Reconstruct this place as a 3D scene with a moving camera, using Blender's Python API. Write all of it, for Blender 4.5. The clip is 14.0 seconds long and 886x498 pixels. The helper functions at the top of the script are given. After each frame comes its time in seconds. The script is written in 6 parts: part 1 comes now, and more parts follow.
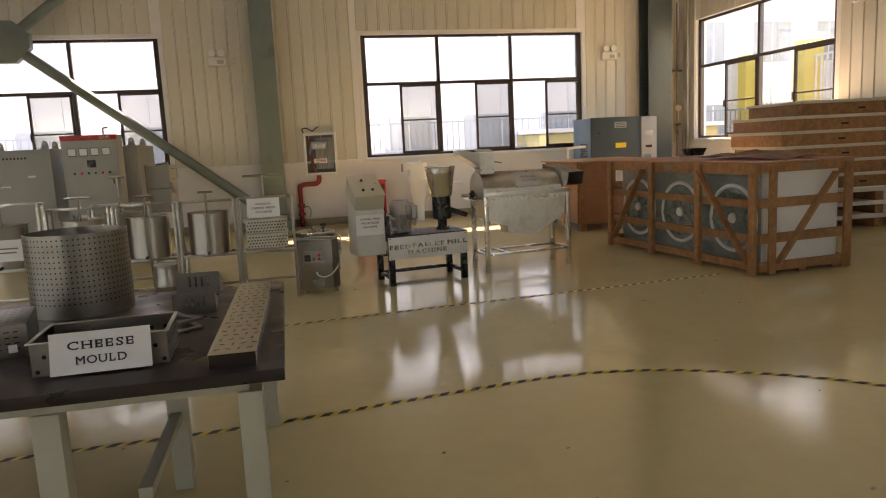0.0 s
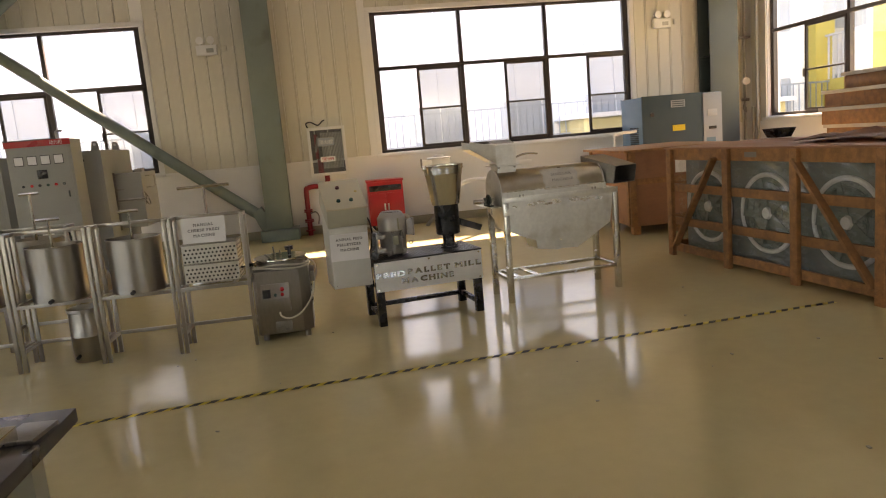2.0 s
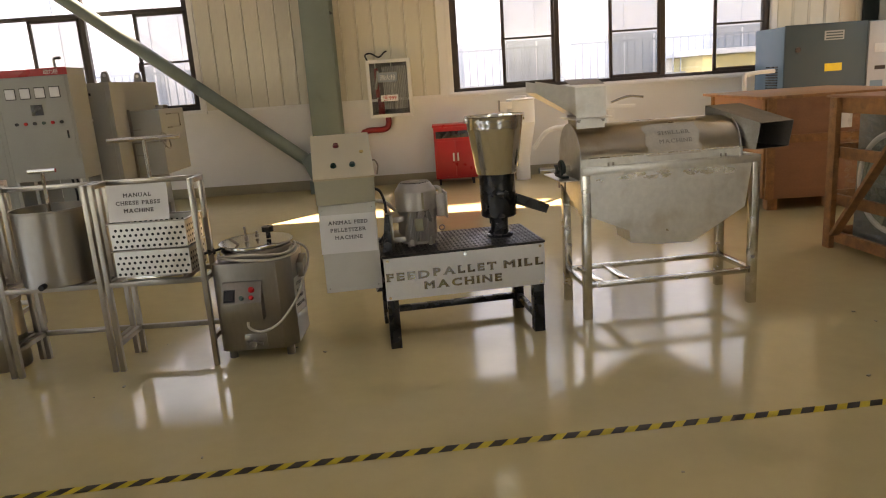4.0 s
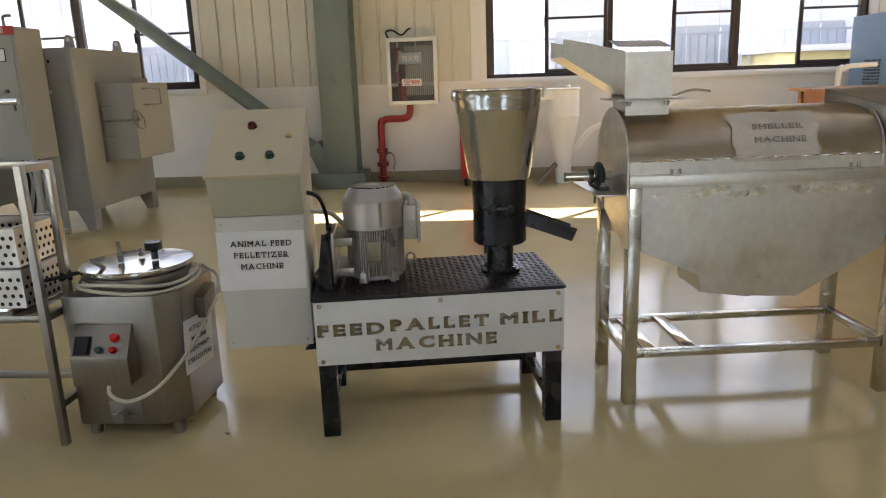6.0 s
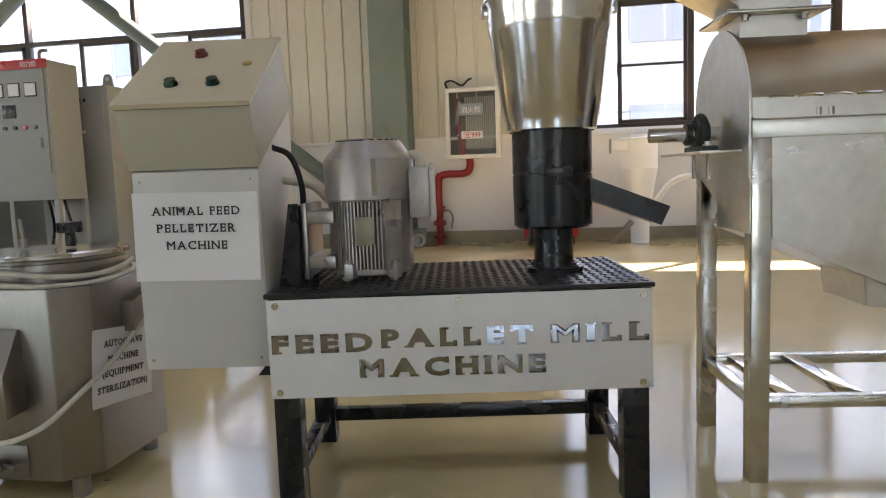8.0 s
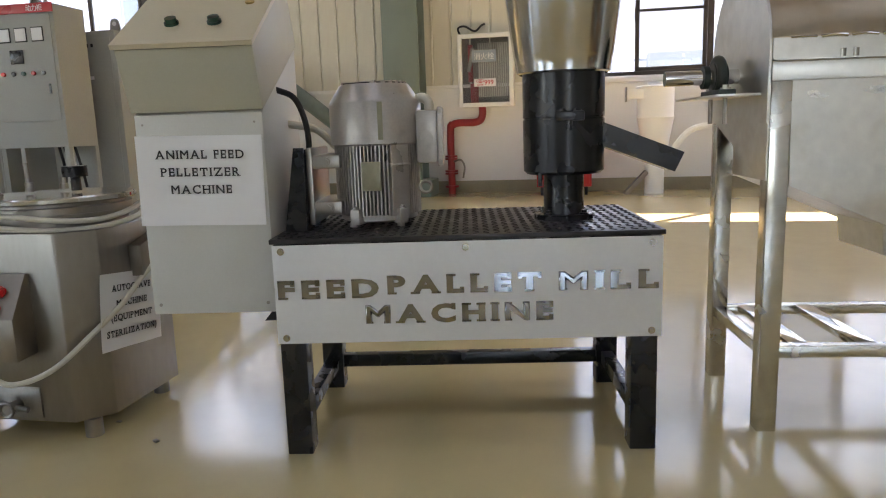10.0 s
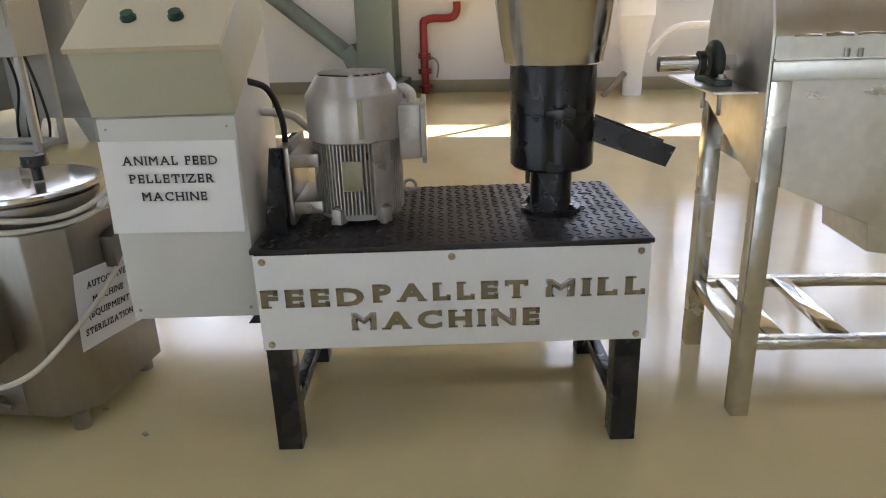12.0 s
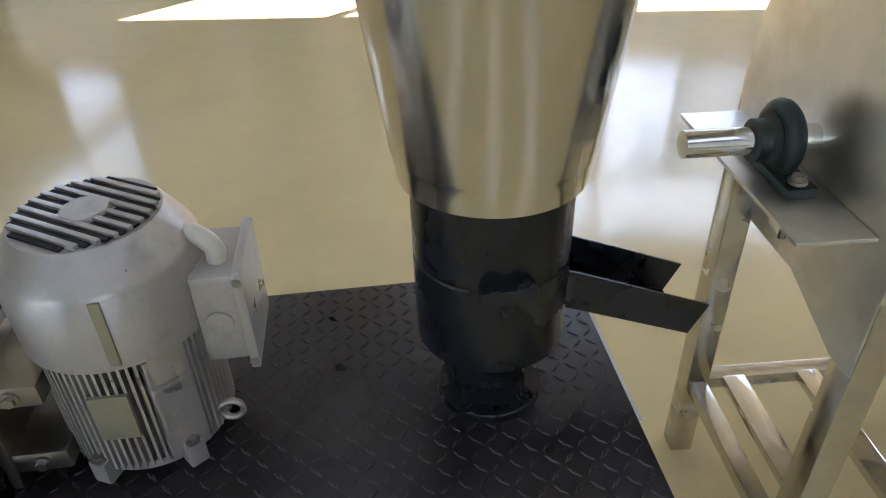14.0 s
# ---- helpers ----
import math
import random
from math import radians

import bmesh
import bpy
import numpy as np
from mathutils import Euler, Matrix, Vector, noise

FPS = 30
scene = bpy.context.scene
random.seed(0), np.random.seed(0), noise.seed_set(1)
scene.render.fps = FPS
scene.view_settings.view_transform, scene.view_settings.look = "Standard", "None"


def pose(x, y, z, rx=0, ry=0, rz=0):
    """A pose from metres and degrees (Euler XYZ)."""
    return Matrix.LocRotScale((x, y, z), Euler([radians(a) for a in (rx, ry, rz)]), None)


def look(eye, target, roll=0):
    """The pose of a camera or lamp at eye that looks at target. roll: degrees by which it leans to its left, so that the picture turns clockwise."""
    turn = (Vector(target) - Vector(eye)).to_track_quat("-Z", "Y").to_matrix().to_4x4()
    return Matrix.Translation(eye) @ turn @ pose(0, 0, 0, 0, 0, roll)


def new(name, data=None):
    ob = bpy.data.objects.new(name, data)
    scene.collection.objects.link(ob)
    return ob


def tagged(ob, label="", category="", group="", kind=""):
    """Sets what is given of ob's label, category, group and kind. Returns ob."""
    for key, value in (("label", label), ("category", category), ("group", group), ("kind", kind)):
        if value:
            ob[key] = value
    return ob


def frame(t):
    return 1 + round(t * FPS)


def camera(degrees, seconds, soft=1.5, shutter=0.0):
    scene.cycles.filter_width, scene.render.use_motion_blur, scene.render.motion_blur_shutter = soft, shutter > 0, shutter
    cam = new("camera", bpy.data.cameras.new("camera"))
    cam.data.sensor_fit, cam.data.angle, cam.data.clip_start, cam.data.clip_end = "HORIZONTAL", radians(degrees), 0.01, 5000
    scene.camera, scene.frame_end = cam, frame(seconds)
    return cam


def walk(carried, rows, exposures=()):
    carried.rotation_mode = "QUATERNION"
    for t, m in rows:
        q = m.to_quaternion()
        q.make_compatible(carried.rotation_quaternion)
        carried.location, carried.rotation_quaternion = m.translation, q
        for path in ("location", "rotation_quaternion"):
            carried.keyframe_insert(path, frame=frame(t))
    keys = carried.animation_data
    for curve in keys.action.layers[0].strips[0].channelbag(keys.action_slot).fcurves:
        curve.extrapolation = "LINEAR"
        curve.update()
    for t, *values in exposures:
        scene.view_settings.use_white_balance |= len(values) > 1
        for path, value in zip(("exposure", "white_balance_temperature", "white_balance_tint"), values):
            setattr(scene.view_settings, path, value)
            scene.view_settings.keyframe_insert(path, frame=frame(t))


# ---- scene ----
cam = camera(64.4, 14.0, soft=1.1)
PATH = [
    (0, (1.512, 0.408, 1.534), (1.933, 2.341, 1.241), -2.8),
    (0.5, (1.714, 0.9, 1.539), (2.142, 2.817, 1.166), -4.9),
    (1, (1.949, 1.347, 1.515), (2.155, 3.313, 1.214), -3.6),
    (1.5, (2.16, 1.822, 1.482), (2.352, 3.787, 1.166), -2.8),
    (2, (2.319, 2.271, 1.519), (2.6, 4.227, 1.209), -5.0),
    (2.5, (2.508, 2.708, 1.515), (2.723, 4.659, 1.129), -5.3),
    (3, (2.645, 3.251, 1.501), (2.857, 5.205, 1.132), -4.1),
    (3.5, (2.777, 3.714, 1.482), (2.883, 5.668, 1.071), -5.5),
    (4, (2.915, 4.158, 1.493), (2.909, 6.105, 1.035), -4.0),
    (4.2, (2.959, 4.342, 1.463), (2.922, 6.295, 1.03), -3.2),
    (6.3, (3.261, 5.828, 1.299), (3.08, 7.761, 0.819), -1.5),
    (6.5, (3.292, 6.0, 1.266), (3.033, 7.921, 0.773), -1.8),
    (7, (3.322, 6.278, 1.037), (3.0, 8.232, 0.758), -2.6),
    (7.5, (3.288, 6.373, 0.889), (2.933, 8.335, 0.741), -3.6),
    (8, (3.278, 6.42, 0.831), (2.947, 8.382, 0.628), -2.1),
    (8.5, (3.283, 6.442, 0.813), (2.902, 8.38, 0.499), -2.9),
    (9, (3.287, 6.451, 0.807), (2.907, 8.385, 0.469), -2.3),
    (11.3, (3.282, 6.438, 0.828), (2.943, 8.378, 0.481), -1.1),
    (11.5, (3.262, 6.482, 0.835), (3.056, 8.434, 0.45), 1.1),
    (12, (3.244, 6.554, 1.11), (2.959, 8.414, 0.433), -1.9),
    (12.5, (3.225, 6.71, 1.285), (3.099, 8.463, 0.33), -4.6),
    (13, (3.278, 6.975, 1.328), (3.062, 8.739, 0.411), 0.5),
    (13.5, (3.238, 7.273, 1.34), (3.073, 9.027, 0.394), 1.0),
    (14, (3.224, 7.588, 1.373), (3.157, 9.235, 0.241), -1.7),
]
EXPOSURES = [(0.0, 3.45, 9300, 31), (1.5, 3.55, 9300, 31), (4.2, 3.7, 9300, 31), (6.3, 3.97, 7550, 27), (9.2, 4.15, 7400, 28), (11.3, 4.2, 7400, 28), (13.0, 4.6, 6850, 27), (14.0, 4.6, 6500, 25)]
walk(cam, [(t, look(eye, target, roll)) for t, eye, target, roll in PATH], EXPOSURES)

# ---- world and sun ----
SUN = Vector((-2.45, -2.9, -3.6)).normalized()
world = bpy.data.worlds.new("sky")
scene.world = world
world.use_nodes = True
sky = world.node_tree.nodes.new("ShaderNodeTexSky")
sky.sky_type = "NISHITA"
sky.sun_disc = False
sky.sun_elevation = math.asin(-SUN.z)
sky.sun_rotation = math.atan2(-SUN.x, -SUN.y)
background = world.node_tree.nodes["Background"]
background.inputs["Strength"].default_value = 0.15
world.node_tree.links.new(sky.outputs["Color"], background.inputs["Color"])
sun = new("sun", bpy.data.lights.new("sun", "SUN"))
sun.data.energy, sun.data.angle, sun.data.color = 4.5, radians(0.5), (1.0, 0.95, 0.86)
sun.matrix_world = look((0, 0, 30), Vector((0, 0, 30)) + SUN)


# ---- materials ----
def mat(name, col, rough=0.5, metal=0.0, var=0.08, scale=5.0, bump=0.0, bscale=80.0, rvar=0.1, stretch=(1, 1, 1),
        stain=None, stain_scale=2.5, stain_at=0.58, rand=0.0, coat=0.0, spec=0.5):
    m = bpy.data.materials.new(name)
    m.use_nodes = True
    nt = m.node_tree
    n, link = nt.nodes, nt.links.new
    b = n["Principled BSDF"]
    tc = n.new("ShaderNodeTexCoord")
    mp = n.new("ShaderNodeMapping")
    mp.inputs["Scale"].default_value = stretch
    link(tc.outputs["Object"], mp.inputs["Vector"])
    big, fine = n.new("ShaderNodeTexNoise"), n.new("ShaderNodeTexNoise")
    big.inputs["Scale"].default_value, big.inputs["Detail"].default_value = scale, 5
    fine.inputs["Scale"].default_value, fine.inputs["Detail"].default_value = bscale, 3
    link(mp.outputs[0], big.inputs["Vector"])
    link(mp.outputs[0], fine.inputs["Vector"])
    ramp = n.new("ShaderNodeMix")
    ramp.data_type = "RGBA"
    ramp.inputs[6].default_value = (*[c * (1 - var) for c in col], 1)
    ramp.inputs[7].default_value = (*[min(1, c * (1 + var)) for c in col], 1)
    both = n.new("ShaderNodeMath")
    both.operation = "MULTIPLY_ADD"
    both.inputs[1].default_value = 0.4
    link(fine.outputs["Fac"], both.inputs[0])
    half = n.new("ShaderNodeMath")
    half.operation = "MULTIPLY"
    half.inputs[1].default_value = 0.6
    link(big.outputs["Fac"], half.inputs[0])
    link(half.outputs[0], both.inputs[2])
    spread = n.new("ShaderNodeMapRange")
    spread.inputs["From Min"].default_value, spread.inputs["From Max"].default_value = 0.32, 0.68
    link(both.outputs[0], spread.inputs["Value"])
    link(spread.outputs[0], ramp.inputs[0])
    out = ramp.outputs[2]
    if stain:
        ns = n.new("ShaderNodeTexNoise")
        ns.inputs["Scale"].default_value, ns.inputs["Detail"].default_value = stain_scale, 6
        link(tc.outputs["Object"], ns.inputs["Vector"])
        rs = n.new("ShaderNodeMapRange")
        rs.inputs["From Min"].default_value, rs.inputs["From Max"].default_value = stain_at, stain_at + 0.14
        rs.inputs["To Max"].default_value = 0.75
        link(ns.outputs["Fac"], rs.inputs["Value"])
        mx = n.new("ShaderNodeMix")
        mx.data_type = "RGBA"
        link(rs.outputs[0], mx.inputs[0])
        link(out, mx.inputs[6])
        mx.inputs[7].default_value = (*stain, 1)
        out = mx.outputs[2]
    if rand:
        oi = n.new("ShaderNodeObjectInfo")
        hv = n.new("ShaderNodeHueSaturation")
        rr = n.new("ShaderNodeMapRange")
        rr.inputs["To Min"].default_value, rr.inputs["To Max"].default_value = 1 - rand, 1 + rand
        link(oi.outputs["Random"], rr.inputs["Value"])
        link(rr.outputs[0], hv.inputs["Value"])
        link(out, hv.inputs["Color"])
        out = hv.outputs["Color"]
    link(out, b.inputs["Base Color"])
    rg = n.new("ShaderNodeMapRange")
    rg.inputs["From Min"].default_value, rg.inputs["From Max"].default_value = 0.3, 0.7
    rg.inputs["To Min"].default_value, rg.inputs["To Max"].default_value = max(0.02, rough - rvar), min(1, rough + rvar)
    link(big.outputs["Fac"], rg.inputs["Value"])
    link(rg.outputs[0], b.inputs["Roughness"])
    b.inputs["Metallic"].default_value = metal
    b.inputs["Coat Weight"].default_value = coat
    b.inputs["Coat Roughness"].default_value = 0.08
    b.inputs["Specular IOR Level"].default_value = spec
    if bump:
        bp = n.new("ShaderNodeBump")
        bp.inputs["Strength"].default_value, bp.inputs["Distance"].default_value = bump, 0.004
        link(both.outputs[0], bp.inputs["Height"])
        link(bp.outputs[0], b.inputs["Normal"])
    return m


def glass(name, tint=(1, 1, 1), rough=0.0, clear=0.9):
    """A thin pane: mostly see-through, with a mirror gloss."""
    m = bpy.data.materials.new(name)
    m.use_nodes = True
    nt = m.node_tree
    nt.nodes.remove(nt.nodes["Principled BSDF"])
    tr, gl, mx = nt.nodes.new("ShaderNodeBsdfTransparent"), nt.nodes.new("ShaderNodeBsdfGlossy"), nt.nodes.new("ShaderNodeMixShader")
    tr.inputs["Color"].default_value = (*tint, 1)
    gl.inputs["Roughness"].default_value = rough
    mx.inputs[0].default_value = 1 - clear
    nt.links.new(tr.outputs[0], mx.inputs[1])
    nt.links.new(gl.outputs[0], mx.inputs[2])
    nt.links.new(mx.outputs[0], nt.nodes["Material Output"].inputs["Surface"])
    return m


FLOOR = mat("epoxy floor", (0.60, 0.495, 0.26), 0.115, var=0.05, scale=0.8, bump=0.015, bscale=9, rvar=0.03, spec=0.8, stain=(0.55, 0.45, 0.235), stain_scale=1.3)
PLASTER = mat("white plaster", (0.80, 0.80, 0.77), 0.7, var=0.04, scale=2, bump=0.08, bscale=120)
PANEL = mat("cream wall panel", (0.64, 0.62, 0.52), 0.42, var=0.04, scale=1.5, rand=0.03, bump=0.03, bscale=30, stretch=(1, 1, 0.25))
SKIRT = mat("skirting paint", (0.30, 0.27, 0.18), 0.5, var=0.12)
ROOF = mat("roof sheet", (0.55, 0.55, 0.52), 0.5, var=0.06)
STEELGREEN = mat("grey green steel paint", (0.16, 0.21, 0.19), 0.42, var=0.1, scale=3, bump=0.03, stain=(0.10, 0.12, 0.11))
STEELDARK = mat("dark column paint", (0.055, 0.075, 0.075), 0.45, var=0.1, scale=3)
WINFRAME = mat("brown aluminium", (0.045, 0.035, 0.03), 0.4, var=0.1)
GLASS = glass("window glass", (0.93, 0.96, 0.97), 0.0, 0.92)
SCREEN = glass("sash glass with insect screen", (0.62, 0.64, 0.64), 0.1, 0.95)
FILM = glass("plastic film", (0.93, 0.95, 0.95), 0.06, 0.88)
SS = mat("brushed stainless steel", (0.37, 0.345, 0.305), 0.31, 1.0, var=0.06, scale=3, bscale=40, rvar=0.03, stretch=(1, 1, 0.3), stain=(0.32, 0.295, 0.25), stain_scale=3)
LEGSTEEL = mat("bright square tube steel", (0.58, 0.555, 0.50), 0.22, 1.0, var=0.16, scale=7, bscale=30, rvar=0.1, stretch=(1, 1, 1.5), stain=(0.42, 0.38, 0.31), stain_scale=8)
ACSTEEL = mat("dull brown stainless", (0.30, 0.275, 0.24), 0.34, 1.0, var=0.1, scale=3, bscale=50, rvar=0.04, stretch=(1, 1, 0.3), stain=(0.24, 0.215, 0.18), stain_scale=4)
SSX = mat("stainless sheet", (0.71, 0.695, 0.65), 0.36, 1.0, var=0.12, scale=3, bscale=30, rvar=0.09, stain=(0.55, 0.50, 0.42), stain_scale=4.5, stain_at=0.55)
SCUFF = mat("bright ground scuff", (0.86, 0.84, 0.80), 0.22, 1.0, var=0.1, scale=30)
SSMIRROR = mat("polished stainless", (0.66, 0.64, 0.60), 0.10, 1.0, var=0.06, scale=5, rvar=0.05)
BUCKET = mat("polished bucket steel", (0.66, 0.63, 0.57), 0.15, 1.0, var=0.08, scale=5, bscale=40, rvar=0.03, stretch=(1, 1, 0.15), stain=(0.42, 0.36, 0.25), stain_scale=3)
HEAT = mat("heat tinted stainless", (0.68, 0.58, 0.43), 0.30, 1.0, var=0.1, scale=3, bscale=10, rvar=0.05, stain=(0.52, 0.38, 0.22), stain_scale=3, stain_at=0.5)
PERF = mat("dull steel", (0.30, 0.285, 0.26), 0.38, 1.0, var=0.15, scale=6, rvar=0.03, stain=(0.22, 0.20, 0.175), stain_scale=6)
HOLE = mat("punched hole", (0.012, 0.012, 0.012), 0.8)
BLACK = mat("black gloss paint", (0.006, 0.007, 0.009), 0.27, var=0.2, scale=12, rvar=0.04)
TREAD = mat("black painted tread plate", (0.018, 0.015, 0.015), 0.36, var=0.35, scale=14, rvar=0.1, stain=(0.04, 0.035, 0.033), stain_scale=7)
WHITE = mat("white enamel", (0.74, 0.74, 0.71), 0.35, var=0.03, scale=5, rvar=0.06, bump=0.02)
CABGREY = mat("pale grey powder coat", (0.60, 0.60, 0.55), 0.45, var=0.04, scale=8, bump=0.05, bscale=200)
CABOLIVE = mat("olive grey powder coat", (0.46, 0.45, 0.35), 0.45, var=0.04, scale=8, bump=0.05, bscale=200)
CABBEIGE = mat("beige powder coat", (0.58, 0.51, 0.36), 0.42, var=0.04, scale=8, bump=0.05, bscale=200)
FURN = mat("furnace grey paint", (0.33, 0.335, 0.305), 0.5, var=0.06, scale=3, bump=0.03)
# Darker than MOTOR: the shade between the fins is put into this colour.
MOTORCORE = mat("motor frame darkened as fin shade", (0.09, 0.085, 0.08), 0.6, 0.3, var=0.2, scale=14)
DARKBACK = mat("dim cabinet back", (0.17, 0.15, 0.13), 0.8, var=0.15)
MOTOR = mat("cast aluminium paint", (0.45, 0.42, 0.385), 0.36, 0.5, var=0.1, scale=12, bump=0.08, bscale=150, stain=(0.33, 0.31, 0.28), stain_scale=14)
MIRROR = mat("mirror letter foil", (0.34, 0.335, 0.325), 0.06, 1.0, var=0.04, rvar=0.03)
PAPER = mat("white paper", (0.80, 0.80, 0.79), 0.8, var=0.02, scale=3, bump=0.05, bscale=12)
HOSE = mat("off-white canvas hose", (0.52, 0.48, 0.42), 0.8, var=0.12, scale=20)
CARD = mat("worn card", (0.58, 0.53, 0.46), 0.8, var=0.12, scale=8)
INK = mat("black ink", (0.02, 0.02, 0.022), 0.6)
INKFADE = mat("faded ink", (0.25, 0.23, 0.20), 0.8)
RED = mat("red paint", (0.50, 0.02, 0.025), 0.35, var=0.1)
REDPIPE = mat("red pipe paint", (0.30, 0.018, 0.022), 0.4, var=0.12)
DARKRED = mat("dark red button", (0.14, 0.02, 0.018), 0.3)
REDBUTTON = mat("red button", (0.60, 0.02, 0.02), 0.25)
GREENBUTTON = mat("dark green button", (0.015, 0.06, 0.045), 0.3)
BRASS = mat("brass", (0.55, 0.40, 0.16), 0.3, 1.0)
PLATE = mat("dull rating plate", (0.30, 0.28, 0.19), 0.45, 0.4, var=0.1)
CASTGREEN = mat("dark green cast iron", (0.010, 0.020, 0.016), 0.45, var=0.2, scale=20, bump=0.1)
RUBBER = mat("black rubber", (0.015, 0.015, 0.016), 0.6)
CABLE = mat("cream cable", (0.62, 0.58, 0.48), 0.45, var=0.06)
WOOD = mat("pine crate wood", (0.33, 0.155, 0.062), 0.62, var=0.4, scale=5, bscale=50, rand=0.14, stretch=(3, 3, 3), bump=0.15, stain=(0.21, 0.10, 0.045), stain_scale=5)
PLY = mat("reddish plywood", (0.36, 0.17, 0.09), 0.6, var=0.16, scale=3, bscale=40, rand=0.08, bump=0.1, stretch=(1, 1, 4), stain=(0.25, 0.11, 0.06))
TABLETOP = mat("dark brown worktop", (0.024, 0.017, 0.016), 0.33, var=0.2, scale=5, rvar=0.1)
TEAL = mat("dark teal enamel", (0.022, 0.05, 0.065), 0.6, var=0.06)
BLUE = mat("steel blue enamel", (0.085, 0.165, 0.225), 0.4, var=0.06)
LTGREY = mat("light grey enamel", (0.25, 0.29, 0.32), 0.45, var=0.05)
YELLOW = mat("yellow tape", (0.62, 0.47, 0.03), 0.45, var=0.12, scale=9, stain=(0.42, 0.33, 0.06), stain_scale=6)
TAPEBLACK = mat("black tape stripe", (0.035, 0.03, 0.022), 0.5, var=0.2)
UNITGREY = mat("grey green sheet", (0.20, 0.225, 0.21), 0.45, var=0.15, scale=4)
FANGLASS = mat("grey green fan guard", (0.16, 0.20, 0.185), 0.3, var=0.2, scale=8)
FACADE = mat("white facade sheet", (0.70, 0.71, 0.72), 0.6, var=0.04, scale=0.6)
FARWIN = mat("far window glass", (0.36, 0.40, 0.44), 0.15, var=0.1)
FARYELLOW = mat("yellow render", (0.70, 0.55, 0.12), 0.7, var=0.08, scale=0.6)
ANNEX = mat("pale ochre render", (0.50, 0.43, 0.22), 0.8, var=0.1)
GROUND = mat("concrete yard", (0.42, 0.40, 0.36), 0.85, var=0.12, scale=0.4, bump=0.1)
SKYLIGHT = bpy.data.materials.new("translucent roof sheet")
SKYLIGHT.use_nodes = True
tl_node = SKYLIGHT.node_tree.nodes.new("ShaderNodeBsdfTranslucent")
tl_node.inputs["Color"].default_value = (0.23, 0.26, 0.285, 1)
SKYLIGHT.node_tree.links.new(tl_node.outputs[0], SKYLIGHT.node_tree.nodes["Material Output"].inputs["Surface"])
EARTH = mat("dry verge", (0.34, 0.27, 0.13), 0.9, var=0.2, scale=0.7)


# ---- mesh helpers ----
def box(bm, x0, x1, y0, y1, z0, z1, bevel=0.0, m=None):
    g = bmesh.ops.create_cube(bm, size=1)["verts"]
    bmesh.ops.transform(bm, matrix=Matrix.Translation(((x0 + x1) / 2, (y0 + y1) / 2, (z0 + z1) / 2)) @ Matrix.Diagonal((abs(x1 - x0), abs(y1 - y0), abs(z1 - z0), 1)), verts=g)
    if m is not None:
        bmesh.ops.transform(bm, matrix=m, verts=g)
    if bevel:
        edges = list({e for v in g for e in v.link_edges})
        bmesh.ops.bevel(bm, geom=edges, offset=bevel, segments=2, affect="EDGES", profile=0.6)
    return bm


def beam(bm, a, b, w, h, bevel=0.0, up=(0, 0, 1)):
    """A square bar from a to b, w wide across and h high."""
    a, b = Vector(a), Vector(b)
    d = (b - a).normalized()
    u = Vector(up)
    if abs(d.dot(u)) > 0.98:
        u = Vector((0, 1, 0))
    s = d.cross(u).normalized()
    u = s.cross(d)
    m = Matrix((s, d, u)).transposed().to_4x4()
    m.translation = (a + b) / 2
    return box(bm, -w / 2, w / 2, -(b - a).length / 2, (b - a).length / 2, -h / 2, h / 2, bevel, m)


def rod(bm, a, b, r, r2=None, seg=20, caps=True):
    a, b = Vector(a), Vector(b)
    m = (b - a).to_track_quat("Z", "Y").to_matrix().to_4x4()
    m.translation = (a + b) / 2
    bmesh.ops.create_cone(bm, cap_ends=caps, segments=seg, radius1=r, radius2=r if r2 is None else r2, depth=(b - a).length, matrix=m)
    return bm


def lathe(bm, profile, centre=(0, 0, 0), seg=40, m=None):
    """Turn a profile of (radius, height) round the z axis."""
    rings = []
    for r, z in profile:
        ring = []
        for i in range(seg):
            a = 2 * math.pi * i / seg
            v = Vector((centre[0] + r * math.cos(a), centre[1] + r * math.sin(a), centre[2] + z))
            ring.append(bm.verts.new(m @ v if m is not None else v))
        rings.append(ring)
    for p, q in zip(rings, rings[1:]):
        for i in range(seg):
            bm.faces.new((p[i], p[(i + 1) % seg], q[(i + 1) % seg], q[i]))
    return bm


def prism(bm, poly, lo, hi, axis="x", bevel=0.0):
    """Push a polygon along an axis. Its two numbers are (y, z) for x, (x, z) for y, (x, y) for z."""
    def at(p, d):
        return {"x": (d, p[0], p[1]), "y": (p[0], d, p[1]), "z": (p[0], p[1], d)}[axis]
    a = [bm.verts.new(at(p, lo)) for p in poly]
    b = [bm.verts.new(at(p, hi)) for p in poly]
    faces = [bm.faces.new(a), bm.faces.new(b[::-1])]
    for i in range(len(poly)):
        j = (i + 1) % len(poly)
        faces.append(bm.faces.new((a[j], a[i], b[i], b[j])))
    bmesh.ops.recalc_face_normals(bm, faces=faces)
    if bevel:
        bmesh.ops.bevel(bm, geom=list({e for f in faces for e in f.edges}), offset=bevel, segments=2, affect="EDGES", profile=0.6)
    return bm


